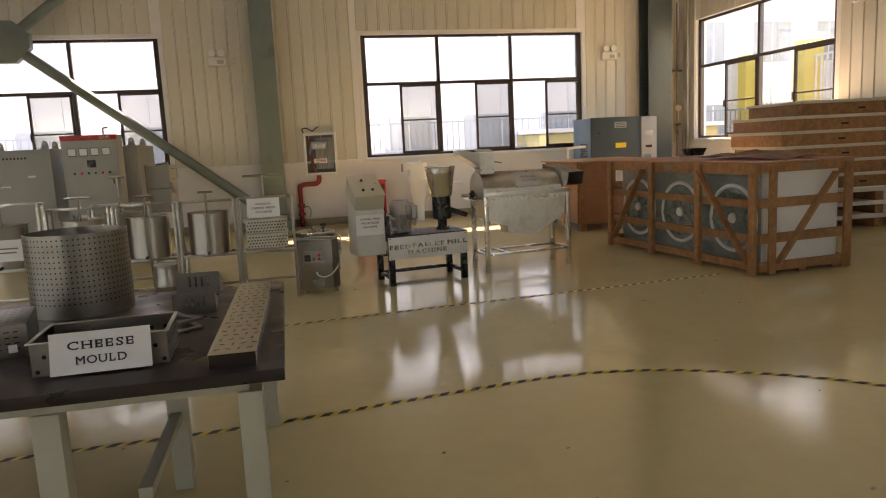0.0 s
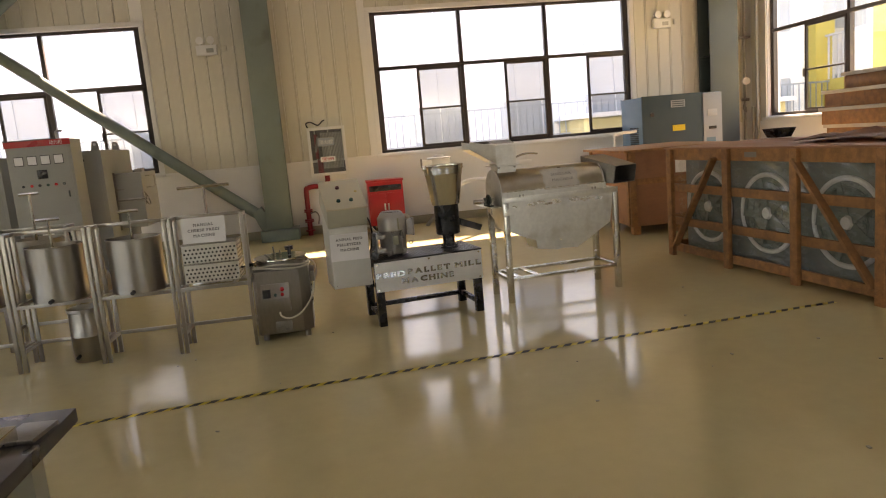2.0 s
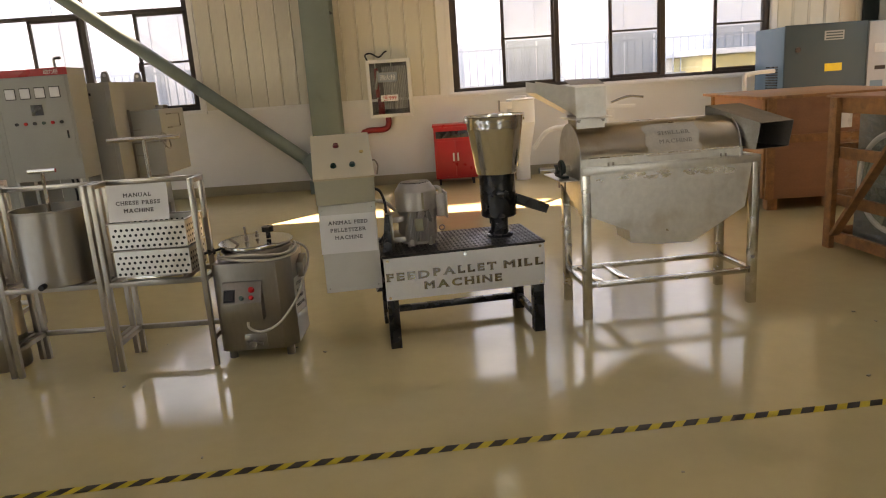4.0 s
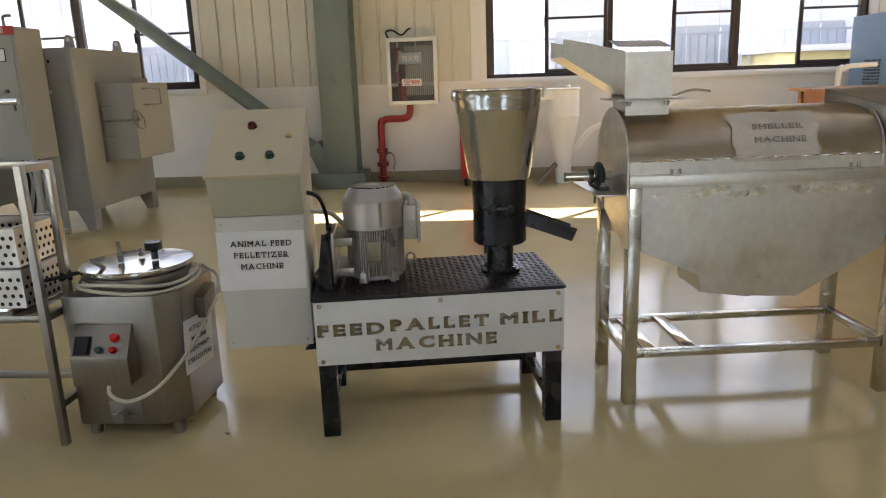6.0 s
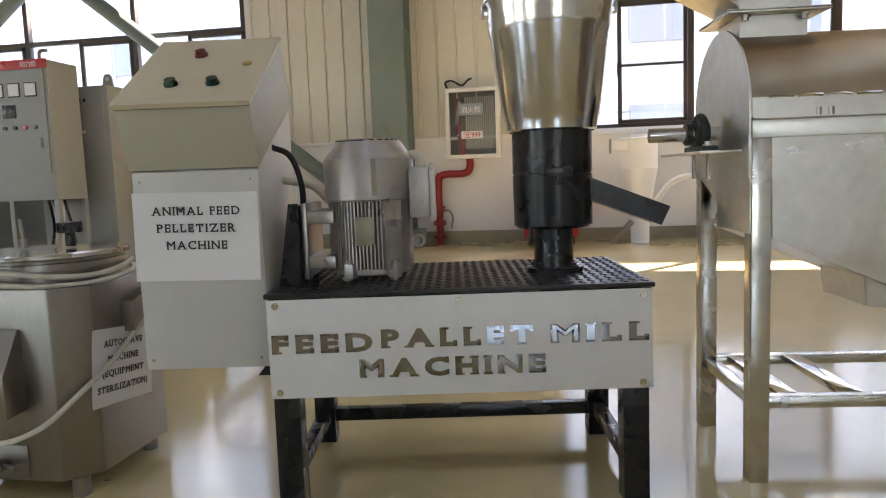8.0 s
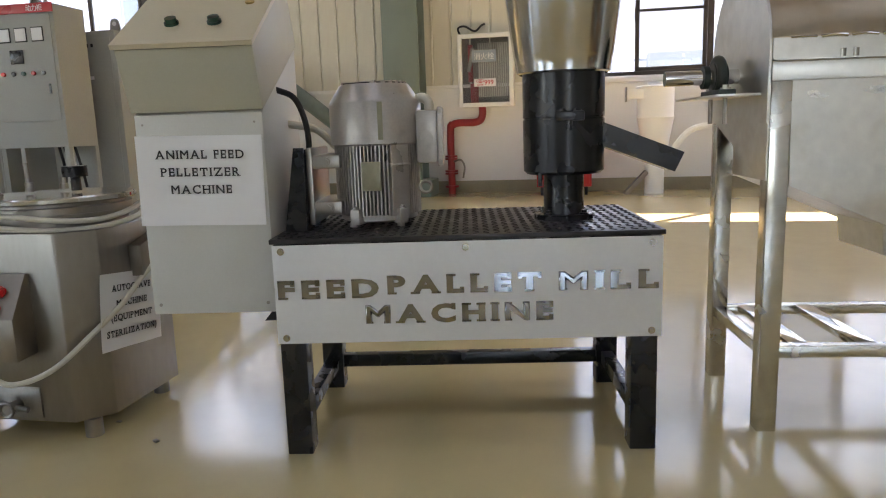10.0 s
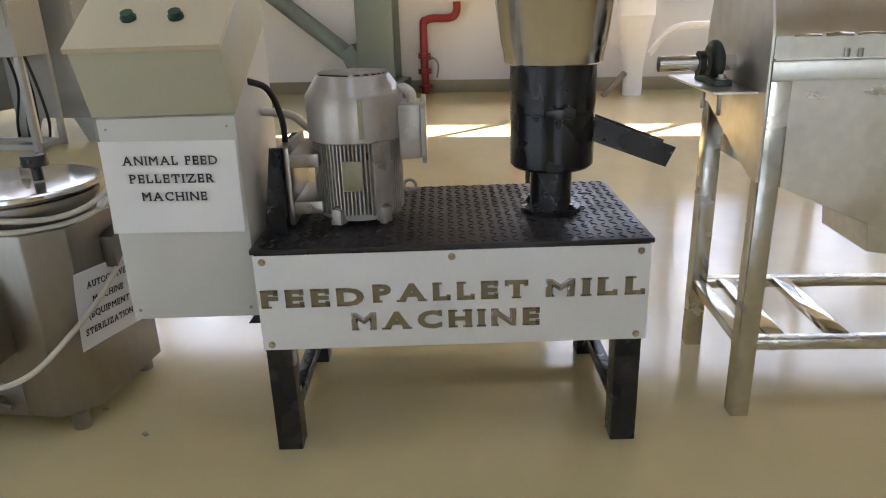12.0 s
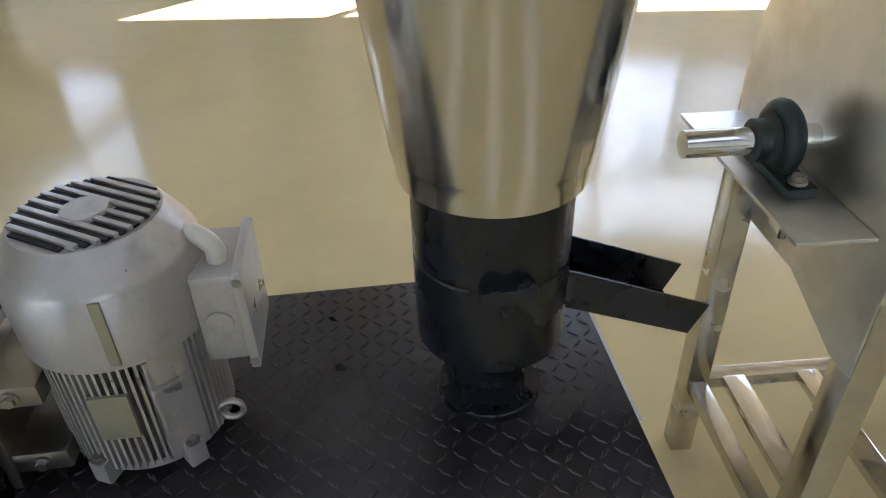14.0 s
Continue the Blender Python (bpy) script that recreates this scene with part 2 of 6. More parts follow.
def sheet(bm, poly3, t):
    """A flat sheet of thickness t from a polygon in space."""
    pts = [Vector(p) for p in poly3]
    nrm = (pts[1] - pts[0]).cross(pts[2] - pts[0]).normalized() * t
    a, b = [bm.verts.new(p) for p in pts], [bm.verts.new(p + nrm) for p in pts]
    faces = [bm.faces.new(a), bm.faces.new(b[::-1])]
    for i in range(len(pts)):
        j = (i + 1) % len(pts)
        faces.append(bm.faces.new((a[j], a[i], b[i], b[j])))
    bmesh.ops.recalc_face_normals(bm, faces=faces)
    return bm


def smooth_path(points, n=8):
    """A Catmull-Rom run through a few points."""
    p = [Vector(q) for q in points]
    p = [p[0] * 2 - p[1]] + p + [p[-1] * 2 - p[-2]]
    out = []
    for i in range(1, len(p) - 2):
        for k in range(n):
            t = k / n
            out.append(0.5 * (2 * p[i] + (p[i + 1] - p[i - 1]) * t + (2 * p[i - 1] - 5 * p[i] + 4 * p[i + 1] - p[i + 2]) * t * t
                              + (3 * p[i] - p[i - 1] - 3 * p[i + 1] + p[i + 2]) * t ** 3))
    return out + [p[-2]]


def tube(bm, points, r, seg=10, n=8):
    pts = smooth_path(points, n) if n else [Vector(q) for q in points]
    rings, side = [], None
    for i, p in enumerate(pts):
        d = (pts[min(i + 1, len(pts) - 1)] - pts[max(i - 1, 0)]).normalized()
        if side is None:
            side = d.orthogonal().normalized()
        side = (side - d * side.dot(d)).normalized()
        up = d.cross(side)
        rings.append([bm.verts.new(p + r * (math.cos(2 * math.pi * k / seg) * side + math.sin(2 * math.pi * k / seg) * up)) for k in range(seg)])
    for a, b in zip(rings, rings[1:]):
        for k in range(seg):
            bm.faces.new((a[k], a[(k + 1) % seg], b[(k + 1) % seg], b[k]))
    bm.faces.new(rings[0][::-1])
    bm.faces.new(rings[-1])
    return bm


def ring(bm, centre, r, w, m=None, seg=40, cs=10):
    """A torus."""
    rings = []
    for i in range(seg):
        a = 2 * math.pi * i / seg
        row = []
        for k in range(cs):
            b = 2 * math.pi * k / cs
            v = Vector(((r + w * math.cos(b)) * math.cos(a), (r + w * math.cos(b)) * math.sin(a), w * math.sin(b)))
            v = (m @ v if m is not None else v) + Vector(centre)
            row.append(bm.verts.new(v))
        rings.append(row)
    for i in range(seg):
        p, q = rings[i], rings[(i + 1) % seg]
        for k in range(cs):
            bm.faces.new((p[k], q[k], q[(k + 1) % cs], p[(k + 1) % cs]))
    return bm


def bolt(bm, p, d, r=0.007, h=0.005):
    p, d = Vector(p), Vector(d)
    rod(bm, p, p + d * h * 0.4, r * 1.5, seg=14)
    rod(bm, p + d * h * 0.4, p + d * h, r, seg=6)
    return bm


def holes(bm, points, nrm, r, lift=0.0006):
    """Punched holes, as small dark discs."""
    nrm = Vector(nrm).normalized()
    s = nrm.orthogonal().normalized()
    u = nrm.cross(s)
    for p in points:
        c = Vector(p) + nrm * lift
        bm.faces.new([bm.verts.new(c + r * (math.cos(math.pi * k / 4) * s + math.sin(math.pi * k / 4) * u)) for k in range(8)])
    return bm


def B():
    return bmesh.new()


def part(name, bm, material, parent, label="", smooth=True, kind=""):
    me = bpy.data.meshes.new(name)
    bm.normal_update()
    bm.to_mesh(me)
    bm.free()
    me.materials.append(material)
    if smooth:
        me.shade_smooth()
        me.set_sharp_from_angle(angle=radians(35))
    ob = new(name, me)
    ob.parent = parent
    if label:
        ob["label"] = label
    if kind:
        ob["kind"] = kind
    return ob


def thing(name, label, category, m=None, group="", kind=""):
    ob = new(name)
    ob.empty_display_size = 0.1
    if m is not None:
        ob.matrix_basis = m
    return tagged(ob, label, category, group, kind)


def single(name, bm, material, label, category="", kind="", smooth=True):
    ob = part(name, bm, material, None, smooth=smooth)
    return tagged(ob, label, category, "", kind)


SLABS = {"A": "ab", "B": "sS", "D": "sS", "E": "sSRr", "F": "sSR", "G": "R", "C": "R", "H": "sSbB", "I": "mM", "K": "sSbB", "L": "sSr", "M": "sb",
         "N": "sSB", "P": "sS", "R": "sSb", "S": "Rl", "T": "mLR", "U": "SB", "V": "AB", "W": "AB", "Z": "Lr"}


def lettering(text, size, material, parent, m, bold=0.0, thick=0.0004, name="lettering", width=None, slab=True):
    """A line of writing as a mesh, centred on m, in m's xy plane, with slab feet set on the strokes. width: squeeze or stretch to this length."""
    out, at = bmesh.new(), 0.0
    st = size * 0.085 + bold
    for ch in text:
        if ch == " ":
            at += size * 0.42
            continue
        cu = bpy.data.curves.new("writing", "FONT")
        cu.body, cu.size, cu.extrude, cu.resolution_u, cu.bevel_resolution = ch, size, thick, 3, 0
        if ch in "MNVW":
            cu.bevel_depth = bold
        else:
            cu.offset = bold
        tmp = bpy.data.objects.new("writing", cu)
        me = bpy.data.meshes.new_from_object(tmp)
        bpy.data.objects.remove(tmp)
        if not len(me.vertices):
            continue
        xs, ys = [v.co.x for v in me.vertices], [v.co.y for v in me.vertices]
        x0, x1, y0, y1 = min(xs), max(xs), min(ys), max(ys)
        slabs = SLABS.get(ch, "") if slab else ""
        pad = size * 0.055 if slabs else 0.0
        me.transform(Matrix.Translation((at + pad - x0, 0, 0)))
        out.from_mesh(me)
        bpy.data.meshes.remove(me)
        w, h, e = x1 - x0, st * 0.62, size * (0.085 if ch in "MN" else 0.135)
        for c in slabs:
            top = c in "SBMARL" and not (c == "A" and ch == "A")
            if c in "RrLl":
                x = w - st * 0.45 if c in "Rr" else st * 0.45
                lo, hi = (y1 - size * 0.25, y1) if c in "RL" else (y0, y0 + size * 0.25)
                box(out, at + pad + x - st * 0.45, at + pad + x + st * 0.45, lo, hi, -thick, thick)
                continue
            x = {"s": st, "S": st, "a": st * 0.7, "A": st * 0.7, "m": w / 2, "M": w / 2}.get(c, w - st * 0.9)
            lo, hi = (y1 - h, y1) if top else (y0, y0 + h)
            box(out, at + pad + x - e, at + pad + x + e, lo, hi, -thick, thick)
        at += w + 2 * pad + size * (0.07 if slabs else 0.05)
    if out.verts:
        xs, ys = [v.co.x for v in out.verts], [v.co.y for v in out.verts]
        k = width / (max(xs) - min(xs)) if width else 1.0
        mx, my = (max(xs) + min(xs)) / 2, (max(ys) + min(ys)) / 2
        bmesh.ops.transform(out, matrix=Matrix.Diagonal((k, 1, 1, 1)) @ Matrix.Translation((-mx, -my, 0)), verts=out.verts[:])
    ob = part(name, out, material, parent, smooth=False)
    ob.matrix_basis = m
    return ob


def paper(label, m, lines, w=0.297, h=0.21, size=0.028, gap=0.04, curl=0.004, material=None, name="paper_sign", up=0.0):
    """A sheet of paper with printed lines, standing in m's xy plane, facing m's +z."""
    t = thing(name, label, "sign", m, "printed paper signs")
    bm = B()
    nx, ny = 10, 8
    vs = [[bm.verts.new(((i / nx - 0.5) * w, (j / ny - 0.5) * h, curl * (math.sin(i * 1.1) * 0.25 + ((j / ny - 0.5) * 2) ** 4 * 0.5 + ((i / nx - 0.5) * 2) ** 6 * 0.6) + 0.0015)) for i in range(nx + 1)] for j in range(ny + 1)]
    for j in range(ny):
        for i in range(nx):
            bm.faces.new((vs[j][i], vs[j][i + 1], vs[j + 1][i + 1], vs[j + 1][i]))
    part("page", bm, material or PAPER, t)
    top = gap * (len(lines) - 1) / 2 + up
    for k, (text, wide) in enumerate(lines):
        lettering(text, size, INK, t, pose(0, top - k * gap, 0.0026 + curl * 0.4), bold=size * 0.012, width=wide)
    return t


UPRIGHT = pose(0, 0, 0, 90)   # turns the xy plane to stand facing -y

# ---- the hall ----
YW, XR, XL, YS, HT = 15.2, 10.4, -13.0, -9.0, 7.6
THICK = 0.24


def wall_pieces(bm, lo, hi, h, openings, put):
    """A wall along one axis, solid but for the openings (a, b, z0, z1)."""
    at = lo
    for a, b, z0, z1 in sorted(openings):
        put(bm, at, a, 0, h)
        put(bm, a, b, 0, z0)
        put(bm, a, b, z1, h)
        at = b
    put(bm, at, hi, 0, h)
    return bm


SILL, HEAD, TRANSOM = 1.345, 3.82, 2.84
NORTH = [(-5.50, -0.67, SILL, HEAD), (3.22, 8.05, SILL, HEAD)]
EAST = [(10.5, 14.5, SILL + 0.06, HEAD + 0.1)]
# South windows are unseen; the second is added to brighten the sheller trough.
SOUTH = [(-10.5, -5.7, SILL, HEAD), (6.2, 9.8, SILL, HEAD)]
WEST = [(-6.0, -1.2, SILL, HEAD), (2.0, 6.8, SILL, HEAD)]
wall_north = single("wall_north", wall_pieces(B(), XL, XR + THICK, HT, NORTH, lambda bm, a, b, z0, z1: box(bm, a, b, YW, YW + THICK, z0, z1)), PLASTER,
                    "white plastered lower wall under cream ribbed panels", "wall", "structure", False)
wall_east = single("wall_east", wall_pieces(B(), YS, YW, HT, EAST, lambda bm, a, b, z0, z1: box(bm, XR, XR + THICK, a, b, z0, z1)), PLASTER,
                   "white plastered lower wall under cream ribbed panels", "wall", "structure", False)
single("wall_south", wall_pieces(B(), XL, XR + THICK, HT, SOUTH, lambda bm, a, b, z0, z1: box(bm, a, b, YS - THICK, YS, z0, z1)), PLASTER, "plain white hall wall with windows", "wall", "structure", False)
single("wall_west", wall_pieces(B(), YS, YW, HT, WEST, lambda bm, a, b, z0, z1: box(bm, XL - THICK, XL, a, b, z0, z1)), PLASTER, "plain white hall wall with windows", "wall", "structure", False)
floor = single("floor", box(B(), XL - THICK, XR + THICK, YS - THICK, YW + THICK, -0.12, 0), FLOOR, "glossy yellowish epoxy floor with light scuffs", "floor", "structure", False)
bm = B()
LIGHTS = [(-8.6, -7.4), (-3.1, -1.9), (2.4, 3.6), (7.4, 8.6)]
at = XL - THICK
for a, b in LIGHTS + [(XR + THICK, None)]:
    box(bm, at, a, YS - THICK, YW + THICK, HT, HT + 0.12)
    if b:
        box(bm, a, b, YS - THICK, -6, HT, HT + 0.12)
        box(bm, a, b, 12, YW + THICK, HT, HT + 0.12)
        at = b
for i, (a, b) in enumerate(LIGHTS):
    single("window_%d" % (i + 11), box(B(), a, b, -6, 12, HT + 0.03, HT + 0.034), SKYLIGHT, "translucent roof light strip in the metal roof", "skylight", "structure", False)
for i in range(10):
    box(bm, XL, XR, YS + 1 + i * 2.4, YS + 1.12 + i * 2.4, HT - 0.18, HT)
single("ceiling", bm, ROOF, "grey metal sheet roof on purlins", "ceiling", "structure", False)
for name, args in (("baseboard_north", (XL, XR - 0.02, YW - 0.02, YW, 0, 0.15)), ("baseboard_east", (XR - 0.02, XR, YS, YW - 0.02, 0, 0.15))):
    single(name, box(B(), *args, 0.004), SKIRT, "dull olive painted skirting along the wall", "baseboard", "structure")
single("trim_north", box(B(), -0.55, 3.12, YW - 0.035, YW, 1.285, 1.325, 0.006), PLASTER, "cream flashing strip under the ribbed panels", "trim", "structure")
single("trim_north_b", box(B(), 8.15, XR, YW - 0.035, YW, 1.285, 1.325, 0.006), PLASTER, "cream flashing strip under the ribbed panels", "trim", "structure")

# window surrounds
for x0, x1, z0, z1 in NORTH:
    bm = box(B(), x0 - 0.07, x1 + 0.07, YW - 0.025, YW - 0.001, z1, z1 + 0.08, 0.005)
    box(bm, x0 - 0.08, x0, YW - 0.025, YW - 0.001, z0 - 0.02, z1, 0.005)
    box(bm, x1, x1 + 0.08, YW - 0.025, YW - 0.001, z0 - 0.02, z1, 0.005)
    single("trim", bm, PLASTER, "cream metal surround of a window", "trim", "structure")
    single("window_sill", box(B(), x0 - 0.1, x1 + 0.1, YW - 0.07, YW, z0 - 0.075, z0 - 0.02, 0.008), PLASTER, "white window sill along the wall", "sill", "structure")


def hall_window(name, m, width, z0, z1, transom, units, label, bar=True):
    """A row of units: a fixed pane above, below a fixed half and a sliding sash with a middle bar. It lies along x, its inside facing -y."""
    t = thing(name, label, "window", m, "", "structure")
    d0, d1 = 0.06, 0.13
    bm = box(B(), 0, width, d0, d1, z0, z0 + 0.05, 0.004)
    box(bm, 0, width, d0, d1, z1 - 0.05, z1, 0.004)
    box(bm, 0.05, width - 0.05, d0 - 0.01, d1, transom - 0.03, transom + 0.03, 0.004)
    u = width / units
    for i in range(units + 1):
        w = 0.035 if 0 < i < units else 0.05
        c = min(max(i * u, w), width - w)
        box(bm, c - w, c + w, d0 - 0.005, d1 + 0.005, z0 + 0.05, z1 - 0.05, 0.004)
    part("window_frame", bm, WINFRAME, t)
    for i in range(units):
        a, b = i * u + 0.04, (i + 1) * u - 0.04
        mid = (a + b) / 2 + (-0.02 if i != 1 else 0.0)
        p = part("pane", box(B(), a, b, 0.098, 0.102, transom + 0.03, z1 - 0.05), GLASS, t, smooth=False)
        p.visible_shadow = False
        p = part("pane", box(B(), a, mid, 0.113, 0.117, z0 + 0.05, transom - 0.03), GLASS, t, smooth=False)
        p.visible_shadow = False
        bm = B()
        for q in ((mid - 0.02, mid + 0.03), (b - 0.045, b)):
            box(bm, q[0], q[1], 0.05, 0.085, z0 + 0.05, transom - 0.03, 0.003)
        box(bm, mid, b, 0.05, 0.085, z0 + 0.05, z0 + 0.095, 0.003)
        box(bm, mid, b, 0.05, 0.085, transom - 0.075, transom - 0.03, 0.003)
        if bar:
            box(bm, mid, b, 0.055, 0.08, z0 + 0.72, z0 + 0.75, 0.003)
        box(bm, mid - 0.03, mid - 0.018, 0.02, 0.06, z0 + 0.62, z0 + 0.76, 0.003)
        s = part("sash", bm, WINFRAME, t)
        p = part("pane", box(B(), mid + 0.03, b - 0.045, 0.066, 0.07, z0 + 0.095, transom - 0.075), SCREEN, s, smooth=False)
        p.visible_shadow = False
    return t


for i, (x0, x1, z0, z1) in enumerate(NORTH):
    hall_window("window_%d" % (i + 1), pose(x0, YW, 0), x1 - x0, z0, z1, TRANSOM, 3, "brown aluminium sliding window in a white wall")
hall_window("window_3", pose(XR, EAST[0][1], 0, 0, 0, -90), EAST[0][1] - EAST[0][0], EAST[0][2], EAST[0][3], TRANSOM + 0.09, 2, "brown aluminium sliding window in the side wall")
for i, (x0, x1, z0, z1) in enumerate(SOUTH):
    hall_window("window_%d" % (i + 4), pose(x1, YS, 0, 0, 0, 180), x1 - x0, z0, z1, TRANSOM, 3, "unseen brown aluminium sliding window added for light behind the walk")
for i, (y0, y1, z0, z1) in enumerate(WEST):
    hall_window("window_%d" % (i + 6), pose(XL, y0, 0, 0, 0, 90), y1 - y0, z0, z1, TRANSOM, 3, "brown aluminium sliding window in the far side wall")
box_e = single("window_sill_east", box(B(), XR - 0.07, XR, EAST[0][0] - 0.1, EAST[0][1] + 0.1, EAST[0][2] - 0.075, EAST[0][2] - 0.02, 0.008), PLASTER, "white window sill along the side wall", "sill", "structure")


def steel_column(x, y, w, d, material, label, plinth):
    t = thing("steel_column", label, "column", pose(x, y, 0))
    bm = box(B(), -w / 2, w / 2, 0, 0.016, 0, HT - 0.2, 0.003)
    box(bm, -w / 2, w / 2, d - 0.016, d, 0, HT - 0.2, 0.003)
    box(bm, -0.006, 0.006, 0.016, d - 0.016, 0, HT - 0.2)
    for z in (2.6, 5.2):
        box(bm, -w / 2 + 0.01, w / 2 - 0.01, 0.016, d - 0.016, z, z + 0.012)
    part("shaft", bm, material, t)
    if plinth:
        part("plinth", box(B(), -w / 2 - 0.11, w / 2 + 0.11, -0.06, d + 0.04, 0, 0.2, 0.015), material, t)
    return t


steel_column(1.285, 14.72, 0.43, 0.40, STEELGREEN, "grey-green painted steel column on a low plinth", True)
steel_column(9.66, 14.70, 0.56, 0.42, STEELDARK, "dark grey-green steel column beside the compressor", True)
steel_column(-7.75, 14.72, 0.43, 0.40, STEELGREEN, "grey-green painted steel column at the wall", True)
t = thing("cross_brace", "grey-green tubular steel cross brace with a gusset", "brace", pose(0, 14.86, 0))
part("brace_tube", tube(B(), [(1.1, 0, 0.36), (-3.1, 0, 3.66)], 0.095, 18, 0), STEELGREEN, t)
part("brace_tube", tube(B(), [(-3.3, 0, 3.8), (-7.5, 0, 7.1)], 0.095, 18, 0), STEELGREEN, t)
part("brace_tube", tube(B(), [(-3.1, 0, 3.82), (1.1, 0, 7.1)], 0.095, 18, 0), STEELGREEN, t)
part("brace_tube", tube(B(), [(-3.3, 0, 3.64), (-7.5, 0, 0.36)], 0.095, 18, 0), STEELGREEN, t)
part("gusset", prism(B(), [(-3.62, 3.62), (-3.35, 3.36), (-3.05, 3.36), (-2.78, 3.62), (-2.78, 3.86), (-3.05, 4.1), (-3.35, 4.1), (-3.62, 3.86)], -0.1, 0.1, "y", 0.012), STEELGREEN, t)
part("foot_gusset", prism(B(), [(0.86, 0.5), (1.0, 0.62), (1.075, 0.5), (1.075, 0.2), (0.98, 0.2)], -0.11, 0.11, "y", 0.01), STEELGREEN, t)

# ---- outside ----
single("ground", box(B(), -250, 250, -250, 250, -0.4, -0.14), GROUND, "pale concrete yard round the hall", "ground", "structure", False)


def far_building(m, width, depth, height, storeys, bays, label, wallmat, rail):
    t = thing("factory_building", label, "building", m)
    part("wall", box(B(), 0, width, 0, depth, -0.14, height), wallmat, t)
    part("roof", box(B(), -0.3, width + 0.3, -0.3, depth + 0.3, height, height + 0.3), ROOF, t)
    hs, wb = height / storeys, width / bays
    bm = box(B(), 0, wb * 0.56, -0.05, 0.0, 0, 0.06)
    box(bm, 0, wb * 0.56, -0.05, 0.0, 1.54, 1.6)
    for k in range(4):
        box(bm, k * wb * 0.56 / 3 - 0.03, k * wb * 0.56 / 3 + 0.03, -0.05, 0.0, 0.06, 1.54)
    wf = part("window_frame", bm, FARWIN, t)
    pane = part("pane", box(B(), 0.03, wb * 0.56 - 0.03, -0.03, -0.01, 0.06, 1.54), FARWIN, t)
    for s in range(storeys):
        for b in range(bays):
            for o in (wf, pane):
                c = o if s == b == 0 else o.copy()
                if c is not o:
                    scene.collection.objects.link(c)
                c.location = (b * wb + wb * 0.22, 0, s * hs + 1.0)
    bm = B()
    for b in range(int(width / 0.9)):
        box(bm, b * 0.9, b * 0.9 + 0.05, -0.045, 0, 0, height)
    part("cladding_rib", bm, wallmat, t, kind="stuff")
    if rail:
        bm = box(B(), 0, width, -1.2, -1.15, 2.3, 2.36)
        box(bm, 0, width, -1.2, -1.15, 1.3, 1.35)
        for k in range(int(width / 0.22)):
            box(bm, k * 0.22, k * 0.22 + 0.03, -1.19, -1.16, -0.14, 2.3)
        part("railing", bm, LTGREY, t, kind="stuff")
    return t


far_building(pose(-20, 26.5, 0), 46, 10, 16.3, 5, 15, "white sheet-clad factory building with railings", FACADE, True)
yard = thing("yard_wall", "yellow rendered yard wall with pale railings", "wall", pose(17.5, 6, 0, 0, 0, 82))
part("wall", box(B(), 0, 30, 0, 0.3, -0.14, 2.4), FARYELLOW, yard)
for k in range(8):
    part("pillar", box(B(), k * 4, k * 4 + 0.7, -0.2, 0.5, -0.14, 4.5, 0.03), FARYELLOW, yard)
bm = box(B(), 0, 30, 0.1, 0.16, 3.9, 3.97)
for k in range(100):
    box(bm, k * 0.3, k * 0.3 + 0.05, 0.1, 0.15, 2.4, 3.9)
part("railing", bm, FACADE, yard, kind="stuff")
far_building(pose(38, -10, 0, 0, 0, 90), 50, 10, 10, 3, 9, "pale yellow far workshop building behind the yard wall", FARYELLOW, False)

low = thing("yellow_annex", "low yellow rendered annex in the yard", "building", pose(10.3, 24, 0))
part("wall", box(B(), 0, 7, 0, 3, -0.14, 1.75, 0.03), ANNEX, low)
part("roof", box(B(), -0.2, 7.2, -0.2, 3.2, 1.75, 1.9, 0.03), FACADE, low)
single("verge", box(B(), 14, 23, -20, 20, -0.14, -0.1), EARTH, "dry yellowish verge beside the yard wall", "ground", "structure", False)

# ---- floor tape ----


def floor_tape(points, w=0.05, step=0.105):
    t = thing("floor_tape", "worn yellow and black striped floor marking tape", "tape", None, "floor marking tapes")
    pts = smooth_path(points, 14)
    bm, bk = B(), B()

    def cross(i, z):
        d = (pts[min(i + 1, len(pts) - 1)] - pts[max(i - 1, 0)]).normalized()
        s = Vector((-d.y, d.x, 0)) * w / 2
        return (pts[i] + s + Vector((0, 0, z)), pts[i] - s + Vector((0, 0, z)))
    rows = [[bm.verts.new(v) for v in cross(i, 0.0012)] for i in range(len(pts))]
    for a, b in zip(rows, rows[1:]):
        bm.faces.new((a[0], a[1], b[1], b[0]))
    part("tape", bm, YELLOW, t)
    run, nxt = 0.0, 0.03
    for i in range(1, len(pts)):
        seg = (pts[i] - pts[i - 1]).length
        while nxt < run + seg:
            p = pts[i - 1].lerp(pts[i], (nxt - run) / seg)
            d = (pts[i] - pts[i - 1]).normalized()
            s = Vector((-d.y, d.x, 0)) * w / 2
            z = Vector((0, 0, 0.002))
            bk.faces.new([bk.verts.new(v) for v in (p - s + z, p - s + d * 0.058 + z, p + s + d * 0.098 + z, p + s + d * 0.04 + z)])
            nxt += step
        run += seg
    part("stripe", bk, TAPEBLACK, t, kind="stuff")


